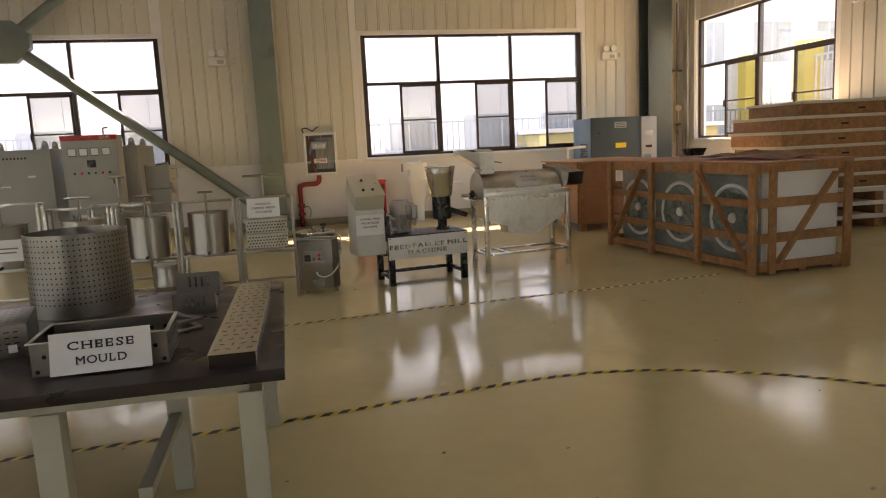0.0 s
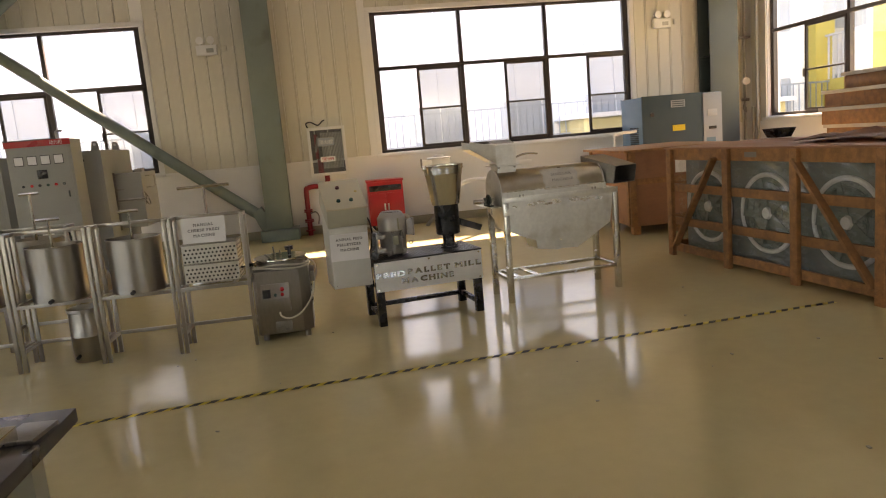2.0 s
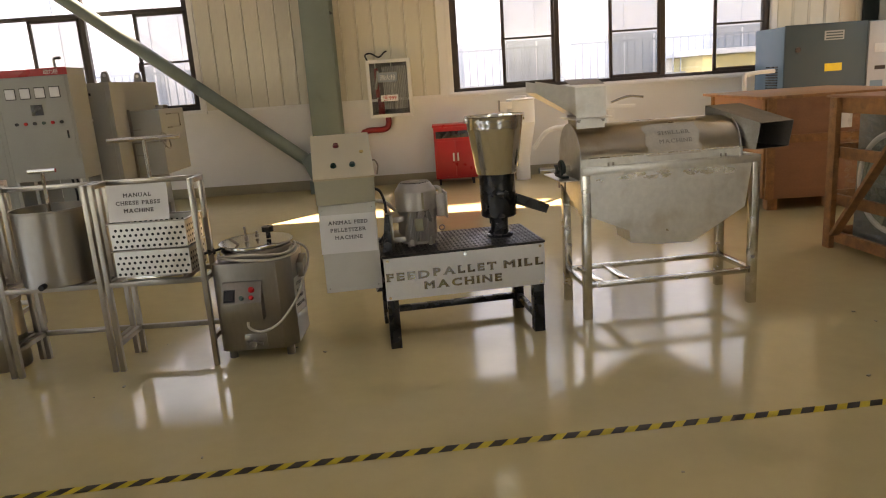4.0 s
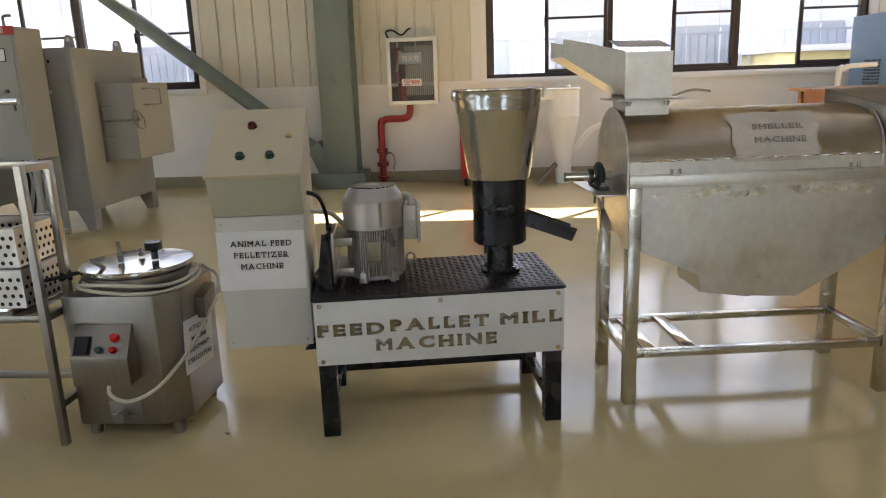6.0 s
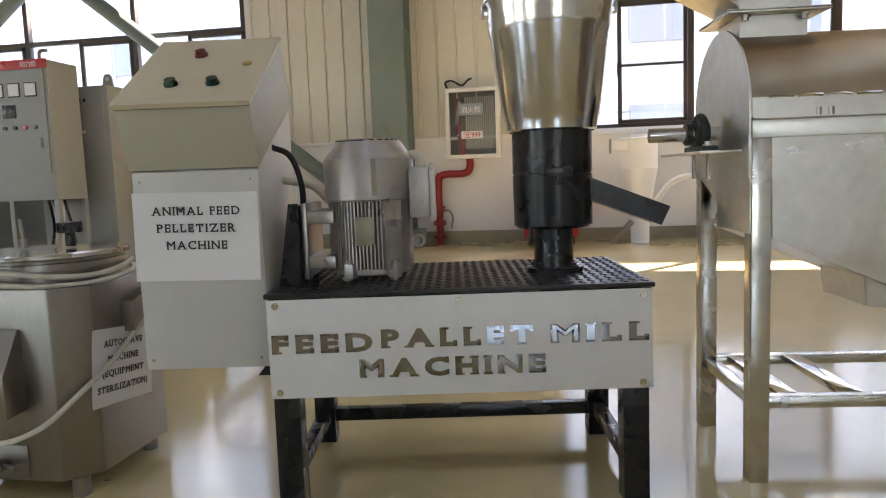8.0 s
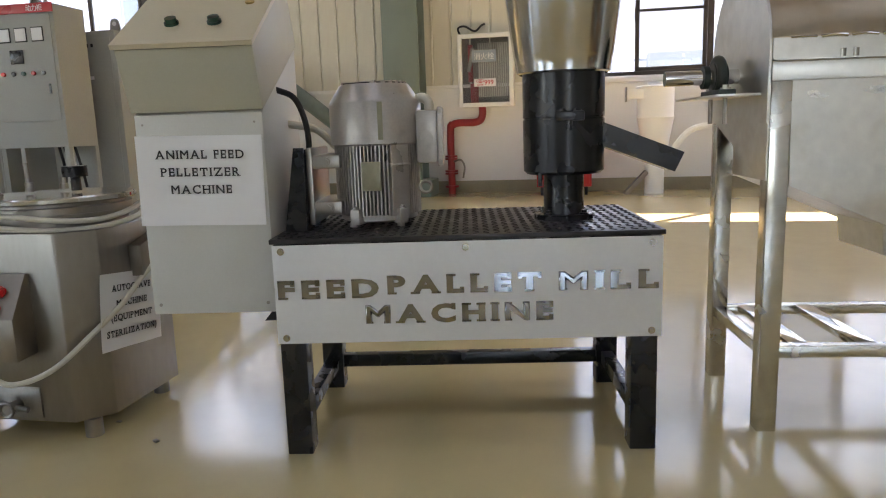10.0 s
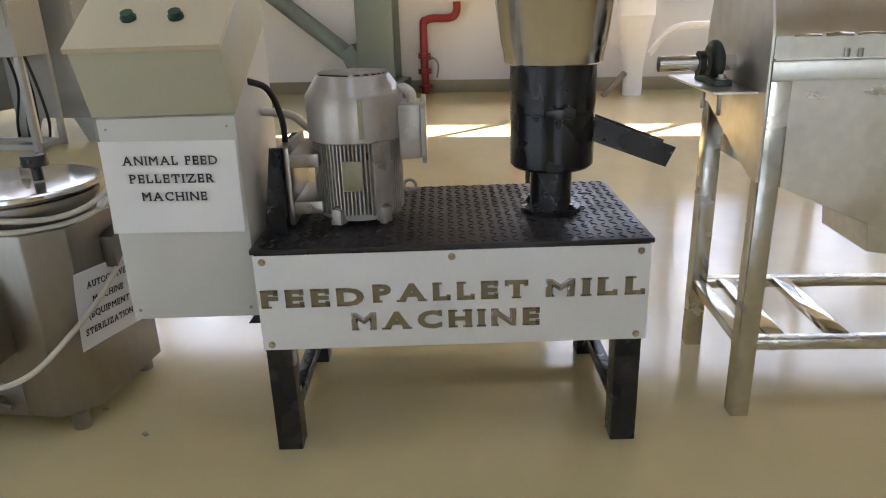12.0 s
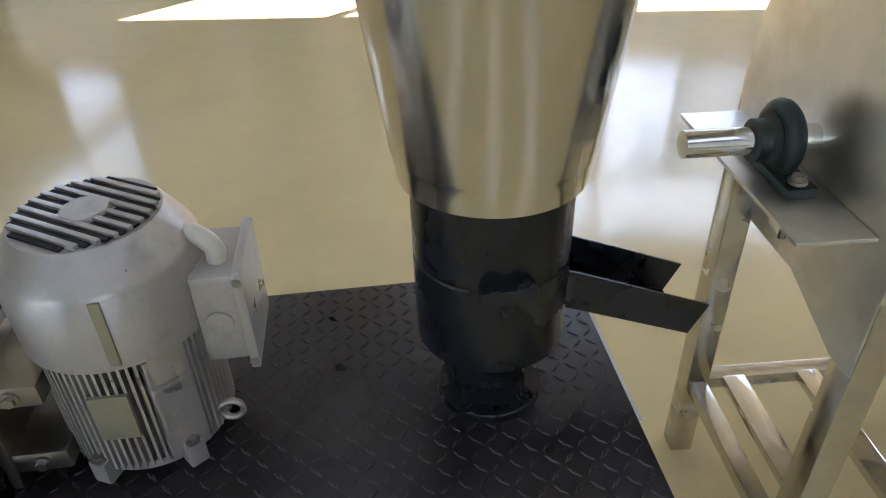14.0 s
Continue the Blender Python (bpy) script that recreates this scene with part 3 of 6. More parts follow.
floor_tape([(-4, 6.2, 0), (-1, 6.44, 0), (1.35, 6.71, 0), (2.98, 6.85, 0), (4.8, 6.99, 0), (6.05, 7.1, 0)])
floor_tape([(-4, 4.3, 0), (0.26, 4.36, 0), (1.3, 4.39, 0), (2.04, 4.47, 0), (2.6, 4.54, 0), (3.18, 4.575, 0), (3.6, 4.52, 0), (3.95, 4.4, 0), (4.5, 4.08, 0), (4.88, 3.72, 0), (5.2, 3.2, 0), (5.3, 2.2, 0)])

# ---- feed pellet mill ----
mill = thing("feed_pellet_mill", "black feed pellet mill with white front plate and steel hopper", "machine", pose(2.56, 8.036, 0, 0, 0, 8.5))
part("tread_plate", box(B(), -0.006, 0.951, -0.008, 0.535, 0.548, 0.56, 0.002), TREAD, mill, "black tread plate with raised lozenges")
bm = B()
rows_n, cols_n = 21, 37
for j in range(rows_n):
    for i in range(cols_n):
        c = Vector((0.014 + i * 0.0255, 0.012 + j * 0.0255, 0.56))
        a = radians(45 if (i + j) % 2 else -45)
        d, s = Vector((math.cos(a), math.sin(a), 0)), Vector((-math.sin(a), math.cos(a), 0))
        base = [c + d * 0.0125, c + s * 0.0032, c - d * 0.0125, c - s * 0.0032]
        if min(v.y for v in base) < -0.004 or max(v.y for v in base) > 0.532 or max(v.x for v in base) > 0.948:
            continue
        q = [bm.verts.new(v) for v in base]
        tp = [bm.verts.new(c + (v - c) * 0.6 + Vector((0, 0, 0.0022))) for v in base]
        bm.faces.new(tp)
        for k in range(4):
            bm.faces.new((q[k], q[(k + 1) % 4], tp[(k + 1) % 4], tp[k]))
part("lozenge", bm, TREAD, mill, kind="stuff", smooth=False)
bm = B()
prism(bm, [(0.0, 0.297), (0.945, 0.297), (0.945, 0.545), (0.0, 0.545)], -0.0075, -0.0045, "y", 0.001)
part("front_plate", bm, WHITE, mill, "white enamelled front plate")
bm = box(B(), 0.949, 0.952, 0.16, 0.5, 0.31, 0.535)
box(bm, 0.945, 0.968, 0.16, 0.5, 0.531, 0.534)
part("side_plate", bm, WHITE, mill)
bm = box(B(), 0.003, 0.942, -0.004, 0.03, 0.5, 0.547, 0.002)
box(bm, 0.003, 0.942, 0.5, 0.53, 0.5, 0.547, 0.002)
box(bm, 0.003, 0.033, 0.03, 0.5, 0.5, 0.547, 0.002)
box(bm, 0.912, 0.942, 0.03, 0.5, 0.5, 0.547, 0.002)
part("top_frame", bm, BLACK, mill)
for x in (0.003, 0.872):
    for y in (-0.003, 0.465):
        part("leg", box(B(), x, x + 0.065, y, y + 0.065, 0, 0.547, 0.004), BLACK, mill)
for a, b in (((0.036, 0.06, 0.085), (0.036, 0.47, 0.085)), ((0.905, 0.06, 0.085), (0.905, 0.47, 0.085)), ((0.06, 0.497, 0.085), (0.88, 0.497, 0.085))):
    part("stretcher", beam(B(), a, b, 0.035, 0.04, 0.003), BLACK, mill)
for x, z in ((0.022, 0.53), (0.472, 0.53), (0.92, 0.53), (0.022, 0.312), (0.92, 0.312)):
    part("bolt", bolt(B(), (x, -0.0075, z), (0, -1, 0), 0.006, 0.005), SSMIRROR, mill)
for word, x, z, w in (("FEED", 0.133, 0.434, 0.25), ("PALLET", 0.466, 0.441, 0.375), ("MILL", 0.815, 0.441, 0.24), ("MACHINE", 0.452, 0.368, 0.46)):
    lettering(word, 0.061, MIRROR, mill, pose(x, -0.0088, z, 90), bold=0.0028, thick=0.0008, width=w)
part("cabinet_bracket", prism(B(), [(-0.05, 0.34), (0.0, 0.40), (0.0, 0.34)], 0.06, 0.4, "y"), BLACK, mill)

# barrel, hopper and chute of the mill
CX, CY = 0.742, 0.245
bm = lathe(B(), [(0.0, 0.576), (0.078, 0.576), (0.080, 0.574), (0.080, 0.561), (0.0, 0.561)], (CX, CY, 0))
part("flange", bm, BLACK, mill)
for k in range(4):
    a = math.pi / 4 + k * math.pi / 2
    part("flange_bolt", bolt(B(), (CX + 0.067 * math.cos(a), CY + 0.067 * math.sin(a), 0.576), (0, 0, 1), 0.008, 0.012), BLACK, mill)
part("neck", lathe(B(), [(0.056, 0.576), (0.054, 0.59), (0.054, 0.69)], (CX, CY, 0)), BLACK, mill)
part("barrel", lathe(B(), [(0.0, 0.684), (0.098, 0.684), (0.107, 0.692), (0.108, 0.826), (0.1055, 0.828), (0.1055, 0.831), (0.108, 0.833), (0.108, 0.948), (0.10, 0.948), (0.10, 0.80), (0, 0.80)], (CX, CY, 0), 56), BLACK, mill, "black painted pelletizing barrel")
clamp = part("clamp", box(B(), CX - 0.036, CX + 0.036, CY - 0.128, CY - 0.104, 0.822, 0.846, 0.003), BLACK, mill)
for x in (-0.018, 0.018):
    part("clamp_bolt", bolt(B(), (CX + x, CY - 0.116, 0.846), (0, 0, 1), 0.008, 0.007), BLACK, clamp)
part("clamp_bolt", rod(B(), (CX, CY - 0.117, 0.822), (CX, CY - 0.117, 0.80), 0.007, seg=8), BLACK, clamp)
part("drain_bolt", rod(B(), (CX - 0.07, CY - 0.07, 0.69), (CX - 0.07, CY - 0.07, 0.655), 0.006, seg=8), BLACK, mill)
prof = [(0.116, 0.944), (0.122, 0.948), (0.124, 0.965), (0.128, 0.985)]
for z in (0.99, 1.195, 1.205, 1.222, 1.232, 1.249, 1.259, 1.275):
    prof.append((0.127 + (z - 0.97) * 0.142 + (0.002 if z in (1.205, 1.222, 1.249) else 0.0), z))
prof += [(0.172, 1.283), (0.178, 1.287), (0.178, 1.291), (0.173, 1.292), (0.168, 1.286), (0.166, 1.26), (0.126, 0.99), (0.10, 0.96)]
part("hopper", lathe(B(), prof, (CX, CY, 0), 64), BUCKET, mill, "polished steel bucket-shaped hopper")
for s in (-1, 1):
    part("handle_ear", box(B(), CX + s * 0.172 - 0.01, CX + s * 0.172 + 0.01, CY - 0.014, CY + 0.014, 1.25, 1.285, 0.004), SSMIRROR, mill)
a0, a1 = Vector((CX + 0.095, CY - 0.005, 0.754)), Vector((CX + 0.282, CY - 0.005, 0.682))
for off in (-0.05, 0.05):
    q = Vector((0, off, 0))
    part("chute_side", sheet(B(), [a0 + q, a1 + q, a1 + q + Vector((0.024, 0, 0.05)), a0 + q + Vector((0, 0, 0.062))], 0.003), BLACK, mill, "black discharge chute side")
part("chute_floor", sheet(B(), [a0 + Vector((0, -0.047, 0.001)), a1 + Vector((0, -0.047, 0.001)), a1 + Vector((0, 0.049, 0.001)), a0 + Vector((0, 0.049, 0.001))], 0.003), BLACK, mill)

# electric motor on the mill
MX, MY = 0.238, 0.242
# The core's dark colour stands in for shade in the fin gaps.
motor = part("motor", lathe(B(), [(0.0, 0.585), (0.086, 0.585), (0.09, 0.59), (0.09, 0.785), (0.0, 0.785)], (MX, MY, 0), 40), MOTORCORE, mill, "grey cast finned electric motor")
part("end_shield", lathe(B(), [(0.0, 0.574), (0.088, 0.574), (0.104, 0.58), (0.104, 0.594), (0.0, 0.594)], (MX, MY, 0), 40), MOTOR, motor)
part("fan_cover", lathe(B(), [(0.113, 0.775), (0.122, 0.78), (0.123, 0.885), (0.119, 0.892), (0.093, 0.931), (0.09, 0.934), (0.0, 0.936)], (MX, MY, 0), 48), MOTOR, motor, "light grey fan cover with slots")
bm = B()
turn = pose(MX, MY, 0, 0, 0, -32)
for k in range(-4, 5):
    y = k * 0.0182
    h = math.sqrt(0.084 ** 2 - y * y)
    for p, q in ([(-h, -0.03), (0.03, h)] if abs(k) < 2 else [(-h, h)]):
        box(bm, p, q, y - 0.0042, y + 0.0042, 0.9345, 0.9372, 0.0, turn)
part("cooling_slot", bm, HOLE, motor, kind="stuff", smooth=False)
bm = B()
for k in range(-4, 4):
    y = (k + 0.5) * 0.0182
    h = math.sqrt(0.085 ** 2 - y * y)
    box(bm, -h, h, y - 0.0038, y + 0.0038, 0.934, 0.9405, 0.0015, turn)
rod(bm, (MX, MY, 0.934), (MX, MY, 0.942), 0.031, 0.028, 28)
part("fan_grille", bm, MOTOR, motor, "light grey cast grille bars")
for k in range(72):
    deg = k * 5.0
    if abs(deg - 180) < 12 or abs(deg - 308) < 15 or abs(deg - 52) < 15:
        continue
    a = radians(deg)
    d = Vector((math.cos(a), math.sin(a), 0))
    p = Vector((MX, MY, 0)) + d * 0.101
    part("fin", beam(B(), p + Vector((0, 0, 0.594)), p + Vector((0, 0, 0.777)), 0.027, 0.0038, 0.0, tuple(d.cross(Vector((0, 0, 1))))), MOTOR, motor)
for deg in (308, 52):
    face = pose(MX, MY, 0, 0, 0, deg)
    bm = box(B(), 0.085, 0.112, -0.029, 0.029, 0.59, 0.778, 0.004, face)
    box(bm, 0.11, 0.117, -0.029, -0.023, 0.6, 0.775, 0.001, face)
    box(bm, 0.11, 0.118, -0.025, 0.027, 0.722, 0.728, 0.001, face)
    part("mounting_pad", bm, MOTOR, motor, "smooth cast mounting pad between the fins")
for deg in (245, 308, 52, 130):
    face = pose(MX, MY, 0, 0, 0, deg)
    lug = part("shield_lug", box(B(), 0.09, 0.125, -0.014, 0.014, 0.572, 0.612, 0.004, face), MOTOR, motor)
    part("bolt", bolt(B(), face @ Vector((0.117, 0, 0.612)), (0, 0, 1), 0.007, 0.008), SS, lug)
bm = box(B(), MX + 0.112, MX + 0.168, MY - 0.06, MY + 0.06, 0.725, 0.862, 0.008)
tb = part("terminal_box", bm, MOTOR, motor)
part("lid", box(B(), MX + 0.168, MX + 0.181, MY - 0.07, MY + 0.068, 0.715, 0.87, 0.004), MOTOR, tb)
part("cable_gland", tube(B(), [(MX + 0.145, MY - 0.02, 0.855), (MX + 0.145, MY - 0.022, 0.882), (MX + 0.13, MY - 0.015, 0.895), (MX + 0.112, MY, 0.893)], 0.013, 12), CABLE, tb)
part("knockout", rod(B(), (MX + 0.14, MY - 0.06, 0.79), (MX + 0.14, MY - 0.063, 0.79), 0.018, seg=20), MOTOR, tb)
for z in (0.728, 0.857):
    part("lid_screw", bolt(B(), (MX + 0.174, MY - 0.07, z), (0, -1, 0), 0.004, 0.004), SS, tb)
part("eye_bolt", ring(B(), (MX + 0.135, MY - 0.09, 0.665), 0.015, 0.0045, Matrix.Rotation(radians(90), 4, "X"), 20, 8), SS, motor)
part("nameplate", box(B(), MX - 0.028, MX + 0.022, MY - 0.119, MY - 0.112, 0.66, 0.735, 0.002), PLATE, motor, "dull metal rating plate")
part("strip_label", box(B(), MX + 0.02, MX + 0.033, MY - 0.1232, MY - 0.12, 0.79, 0.885), PLATE, motor, "gold and brown strip label")
for z in (0.60, 0.72):
    part("foot", box(B(), MX - 0.16, MX - 0.085, MY - 0.105, MY + 0.105, z, z + 0.035, 0.006), SS, motor)
    part("foot_bolt", bolt(B(), (MX - 0.12, MY - 0.105, z + 0.018), (0, -1, 0), 0.008, 0.01), SS, motor)
part("foot_plate", box(B(), MX - 0.172, MX - 0.156, MY - 0.11, MY + 0.11, 0.575, 0.775, 0.005), SS, motor)
bm = B()
sheet(bm, [(MX - 0.19, MY - 0.125, 0.56), (MX - 0.19, MY + 0.125, 0.56), (MX - 0.19, MY + 0.125, 0.77), (MX - 0.19, MY - 0.095, 0.77)], 0.016)
sheet(bm, [(MX - 0.23, MY - 0.125, 0.56), (MX - 0.175, MY - 0.125, 0.56), (MX - 0.175, MY - 0.11, 0.775), (MX - 0.20, MY - 0.11, 0.775)], 0.012)
part("motor_bracket", bm, BLACK, mill, "black upright motor bracket")
for a in range(4):
    x, y = MX + 0.09 * math.cos(a * 1.57 + 0.78), MY + 0.09 * math.sin(a * 1.57 + 0.78)
    part("foot_bolt", bolt(B(), (x, y, 0.5605), (0, 0, 1), 0.007, 0.03), MOTOR, motor)
part("power_cable", tube(B(), [(-0.02, 0.2, 0.93), (0.03, 0.22, 0.9), (0.055, 0.23, 0.8), (0.04, 0.22, 0.66), (0.0, 0.2, 0.6)], 0.008, 10), RUBBER, mill)
part("power_cable", tube(B(), [(-0.02, 0.3, 0.84), (0.06, 0.33, 0.82), (0.12, 0.36, 0.76), (0.2, 0.37, 0.74)], 0.011, 10), CABLE, mill)

# control cabinet of the mill
cab = thing("control_cabinet", "pale grey steel control cabinet with sloping beige panel", "cabinet", pose(2.56, 8.036, 0, 0, 0, 8.5))
LX, RX = -0.338, -0.010
LIP, TOP, BACK, KNEE = (-0.006, 1.018), (0.343, 1.226), (0.43, 1.062), (0.047, 0.873)
part("body", prism(B(), [(0.052, 0.365), (0.049, 0.868), (0.425, 1.053), (0.425, 0.365)], LX + 0.006, RX - 0.004, "x", 0.003), CABGREY, cab)
part("hood", prism(B(), [LIP, TOP, BACK, KNEE], LX, RX, "x", 0.003), CABOLIVE, cab, "olive grey console hood")
sl = Vector((0, TOP[0] - LIP[0], TOP[1] - LIP[1]))
slope = sl.length
sl.normalize()
nr = Vector((0, -sl.z, sl.y))
o = Vector((0, LIP[0], LIP[1])) + nr * 0.005
bm = B()
sheet(bm, [o + Vector((LX - 0.004, 0, 0)) - sl * 0.008, o + Vector((RX + 0.004, 0, 0)) - sl * 0.008, o + Vector((RX + 0.004, 0, 0)) + sl * (slope + 0.004), o + Vector((LX - 0.004, 0, 0)) + sl * (slope + 0.004)], 0.012)
door = part("door", bm, CABBEIGE, cab, "beige sloping panel door")
for x, s, c in ((-0.20, 0.29, DARKRED), (-0.225, 0.10, GREENBUTTON), (-0.12, 0.10, GREENBUTTON)):
    p = o + Vector((x, 0, 0)) + sl * s + nr * 0.012
    part("button", rod(rod(B(), p, p + nr * 0.006, 0.0175, seg=24), p + nr * 0.006, p + nr * 0.016, 0.014, seg=24), c, door)
p = o + Vector((-0.06, 0, 0)) + sl * 0.22 + nr * 0.012
part("lock", rod(B(), p, p + nr * 0.004, 0.012, seg=18), BRASS, door)
for x in (LX + 0.025, RX - 0.025):
    for z in (0.845, 0.39):
        part("screw", bolt(B(), (x, 0.051, z), (0, -1, 0), 0.003, 0.003), SS, cab)
CABM = pose(2.56, 8.036, 0, 0, 0, 8.5)
paper("white printed paper sign taped on the control cabinet", CABM @ pose(-0.178, 0.0485, 0.705, 90, 1.0), [("ANIMAL FEED", 0.222), ("PELLETIZER", 0.20), ("MACHINE", 0.152)], 0.315, 0.222, 0.03, 0.043, up=0.022)

# ---- maize sheller ----
SH = pose(3.755, 8.303, 0, 0, 0, 6)
sheller = thing("maize_sheller", "stainless steel maize sheller with drum, hopper and frame", "machine", SH)
L, D = 1.12, 0.47
for x in (0, L - 0.05):
    for y in (0, D - 0.05):
        part("leg", box(B(), x, x + 0.05, y, y + 0.05, 0, 0.90, 0.003), LEGSTEEL, sheller)
bm = box(B(), 0, L, 0, 0.05, 0.90, 0.945, 0.003)
box(bm, 0, L, D - 0.05, D, 0.90, 0.945, 0.003)
box(bm, 0, 0.05, 0.05, D - 0.05, 0.90, 0.945, 0.003)
box(bm, L - 0.05, L, 0.05, D - 0.05, 0.90, 0.945, 0.003)
part("top_frame", bm, SSX, sheller)
for a, b in (((0.05, 0.025, 0.215), (L - 0.05, 0.025, 0.215)), ((0.05, D - 0.025, 0.215), (L - 0.05, D - 0.025, 0.215)), ((0.025, 0.05, 0.215), (0.025, D - 0.05, 0.215)), ((L - 0.025, 0.05, 0.215), (L - 0.025, D - 0.05, 0.215))):
    part("shelf_rail", beam(B(), a, b, 0.038, 0.03, 0.002), LEGSTEEL, sheller)
for x in (0.11, 0.28):
    part("shelf_slat", beam(B(), (x, 0.04, 0.222), (x, D - 0.04, 0.222), 0.05, 0.02, 0.002), SSMIRROR, sheller)
poly = [(0.052, 0.90), (0.056, 0.645), (0.51, 0.445), (0.69, 0.435), (1.03, 0.63), (1.068, 0.90)]
for y in (0.012, D - 0.016):
    part("trough_side", sheet(B(), [(x, y, z) for x, z in poly], 0.003), SSX, sheller, "scuffed stainless trough side with tapered bottom")
for (xa, za), (xb, zb) in zip(poly, poly[1:]):
    part("trough_floor", sheet(B(), [(xa, 0.016, za), (xb, 0.016, zb), (xb, D - 0.017, zb), (xa, D - 0.017, za)], 0.002), SSX, sheller)
bm = B()
sheet(bm, [(0.31, 0.06, 0.535), (0.58, 0.06, 0.44), (0.52, 0.06, 0.425), (0.32, 0.06, 0.455)], 0.003)
sheet(bm, [(0.31, 0.30, 0.535), (0.58, 0.30, 0.44), (0.52, 0.30, 0.425), (0.32, 0.30, 0.455)], 0.003)
sheet(bm, [(0.31, 0.06, 0.535), (0.32, 0.06, 0.455), (0.32, 0.30, 0.455), (0.31, 0.30, 0.535)], 0.003)
part("discharge_spout", bm, SSX, sheller)
rng = random.Random(11)
bm = B()
for k in range(20):
    u = rng.random()
    c = Vector((0.09 + u * 0.93, 0.0, 0.885 - rng.random() * 0.03))
    n_s, r_s = 9, rng.uniform(0.008, 0.024)
    q = [c + Vector((r_s * rng.uniform(0.6, 1.3) * math.cos(2 * math.pi * i / n_s) * 2.2, 0.0082, r_s * rng.uniform(0.3, 1.0) * math.sin(2 * math.pi * i / n_s))) for i in range(n_s)]
    bm.faces.new([bm.verts.new(v) for v in q])
part("grinding_scuff", bm, SCUFF, sheller, kind="stuff", smooth=False)
AX, RAD, CZ = 0.215, 0.213, 0.945
n = 26
bm = B()
prof = [(AX + (RAD) * math.cos(math.pi * k / n), CZ + 0.03 + RAD * math.sin(math.pi * k / n)) for k in range(n + 1)]
prof = [(AX + RAD, CZ)] + prof + [(AX - RAD, CZ)]
rows = [[bm.verts.new((x, y, z)) for y, z in prof] for x in (0.0, 0.25, 0.5, 0.75, 0.98)]
for a, b in zip(rows, rows[1:]):
    for k in range(len(prof) - 1):
        bm.faces.new((a[k], b[k], b[k + 1], a[k + 1]))
bmesh.ops.solidify(bm, geom=bm.faces[:], thickness=0.003)
part("drum_cover", bm, HEAT, sheller, "curved heat-tinted drum cover")
bm = B()
for y0 in (-0.012, 2 * AX - 0.03):
    box(bm, 0.0, 1.0, y0, y0 + 0.04, 0.947, 0.951, 0.001)
    box(bm, 0.0, 1.0, y0 + (0.012 if y0 < 0 else 0.025), y0 + (0.016 if y0 < 0 else 0.029), 0.951, 1.0)
part("cover_flange", bm, SSX, sheller)
bm = B()
for k in range(14):
    x = 0.04 + k * 0.07
    tube(bm, [(x, 0.0, 1.0), (x + 0.03, -0.001, 1.001 + 0.001 * (k % 3)), (x + 0.06, 0.0, 1.0)], 0.003 + 0.0015 * (k % 2), 6, 3)
part("weld_bead", bm, SSMIRROR, sheller, kind="stuff")
ends = [(AX + 0.225 * math.cos(math.pi * k / n), 0.975 + 0.225 * math.sin(math.pi * k / n)) for k in range(n + 1)]
part("end_plate", prism(B(), ends + [(AX - 0.225, 0.80), (AX + 0.225, 0.80)], -0.012, -0.006, "x"), SSX, sheller, "rounded stainless end plate")
part("end_plate", prism(B(), ends + [(AX - 0.225, 0.94), (AX + 0.225, 0.94)], 0.982, 0.988, "x"), SSX, sheller)
part("side_web", prism(B(), [(0.0, 0.90), (0.0, 0.66), (0.05, 0.66), (0.42, 0.80), (0.42, 0.90)], -0.005, -0.001, "x"), SSX, sheller)
shelf = part("bearing_shelf", box(B(), -0.12, -0.013, 0.03, 0.43, 0.868, 0.874, 0.001), SSX, sheller)
part("shaft", rod(B(), (-0.205, AX, 0.925), (0.0, AX, 0.925), 0.02, seg=28), SSMIRROR, sheller, "bright steel drive shaft")
bm = box(B(), -0.085, -0.04, AX - 0.085, AX + 0.085, 0.874, 0.89, 0.004)
ring(bm, (-0.064, AX, 0.927), 0.042, 0.014, Matrix.Rotation(radians(90), 4, "Y"), 36, 12)
rod(bm, (-0.078, AX, 0.927), (-0.045, AX, 0.927), 0.036, seg=30)
rod(bm, (-0.105, AX, 0.925), (-0.09, AX, 0.925), 0.031, seg=24)
brg = part("bearing_block", bm, CASTGREEN, sheller, "dark green cast pillow block bearing")
for y in (-0.065, 0.065):
    part("bolt", bolt(rod(B(), (-0.062, AX + y, 0.89), (-0.062, AX + y, 0.80), 0.006, seg=8), (-0.062, AX + y, 0.89), (0, 0, 1), 0.009, 0.012), SS, brg)
for z0, z1, w in ((1.12, 1.225, 0.085), (1.235, 1.41, 0.092)):
    for a, b in (((-w, -w), (w, -w)), ((w, -w), (w, w)), ((w, w), (-w, w)), ((-w, w), (-w, -w))):
        if z0 > 1.2 and a == (-w, w):
            continue
        part("neck_wall", sheet(B(), [(0.10 + a[0], AX + a[1], z0), (0.10 + b[0], AX + b[1], z0), (0.10 + b[0], AX + b[1], z1), (0.10 + a[0], AX + a[1], z1)], 0.002), SSX, sheller)
part("neck_flange", box(box(B(), -0.03, 0.23, AX - 0.13, AX + 0.13, 1.226, 1.230, 0.001), -0.03, 0.23, AX - 0.13, AX + 0.13, 1.232, 1.235, 0.001), SSX, sheller)
bm = B()
for y in (AX - 0.092, AX + 0.09):
    sheet(bm, [(0.008, y, 1.25), (0.008, y, 1.415), (-0.24, y * 1.0 + (-0.03 if y < AX else 0.03), 1.465), (-0.24, y + (-0.03 if y < AX else 0.03), 1.40)], 0.002)
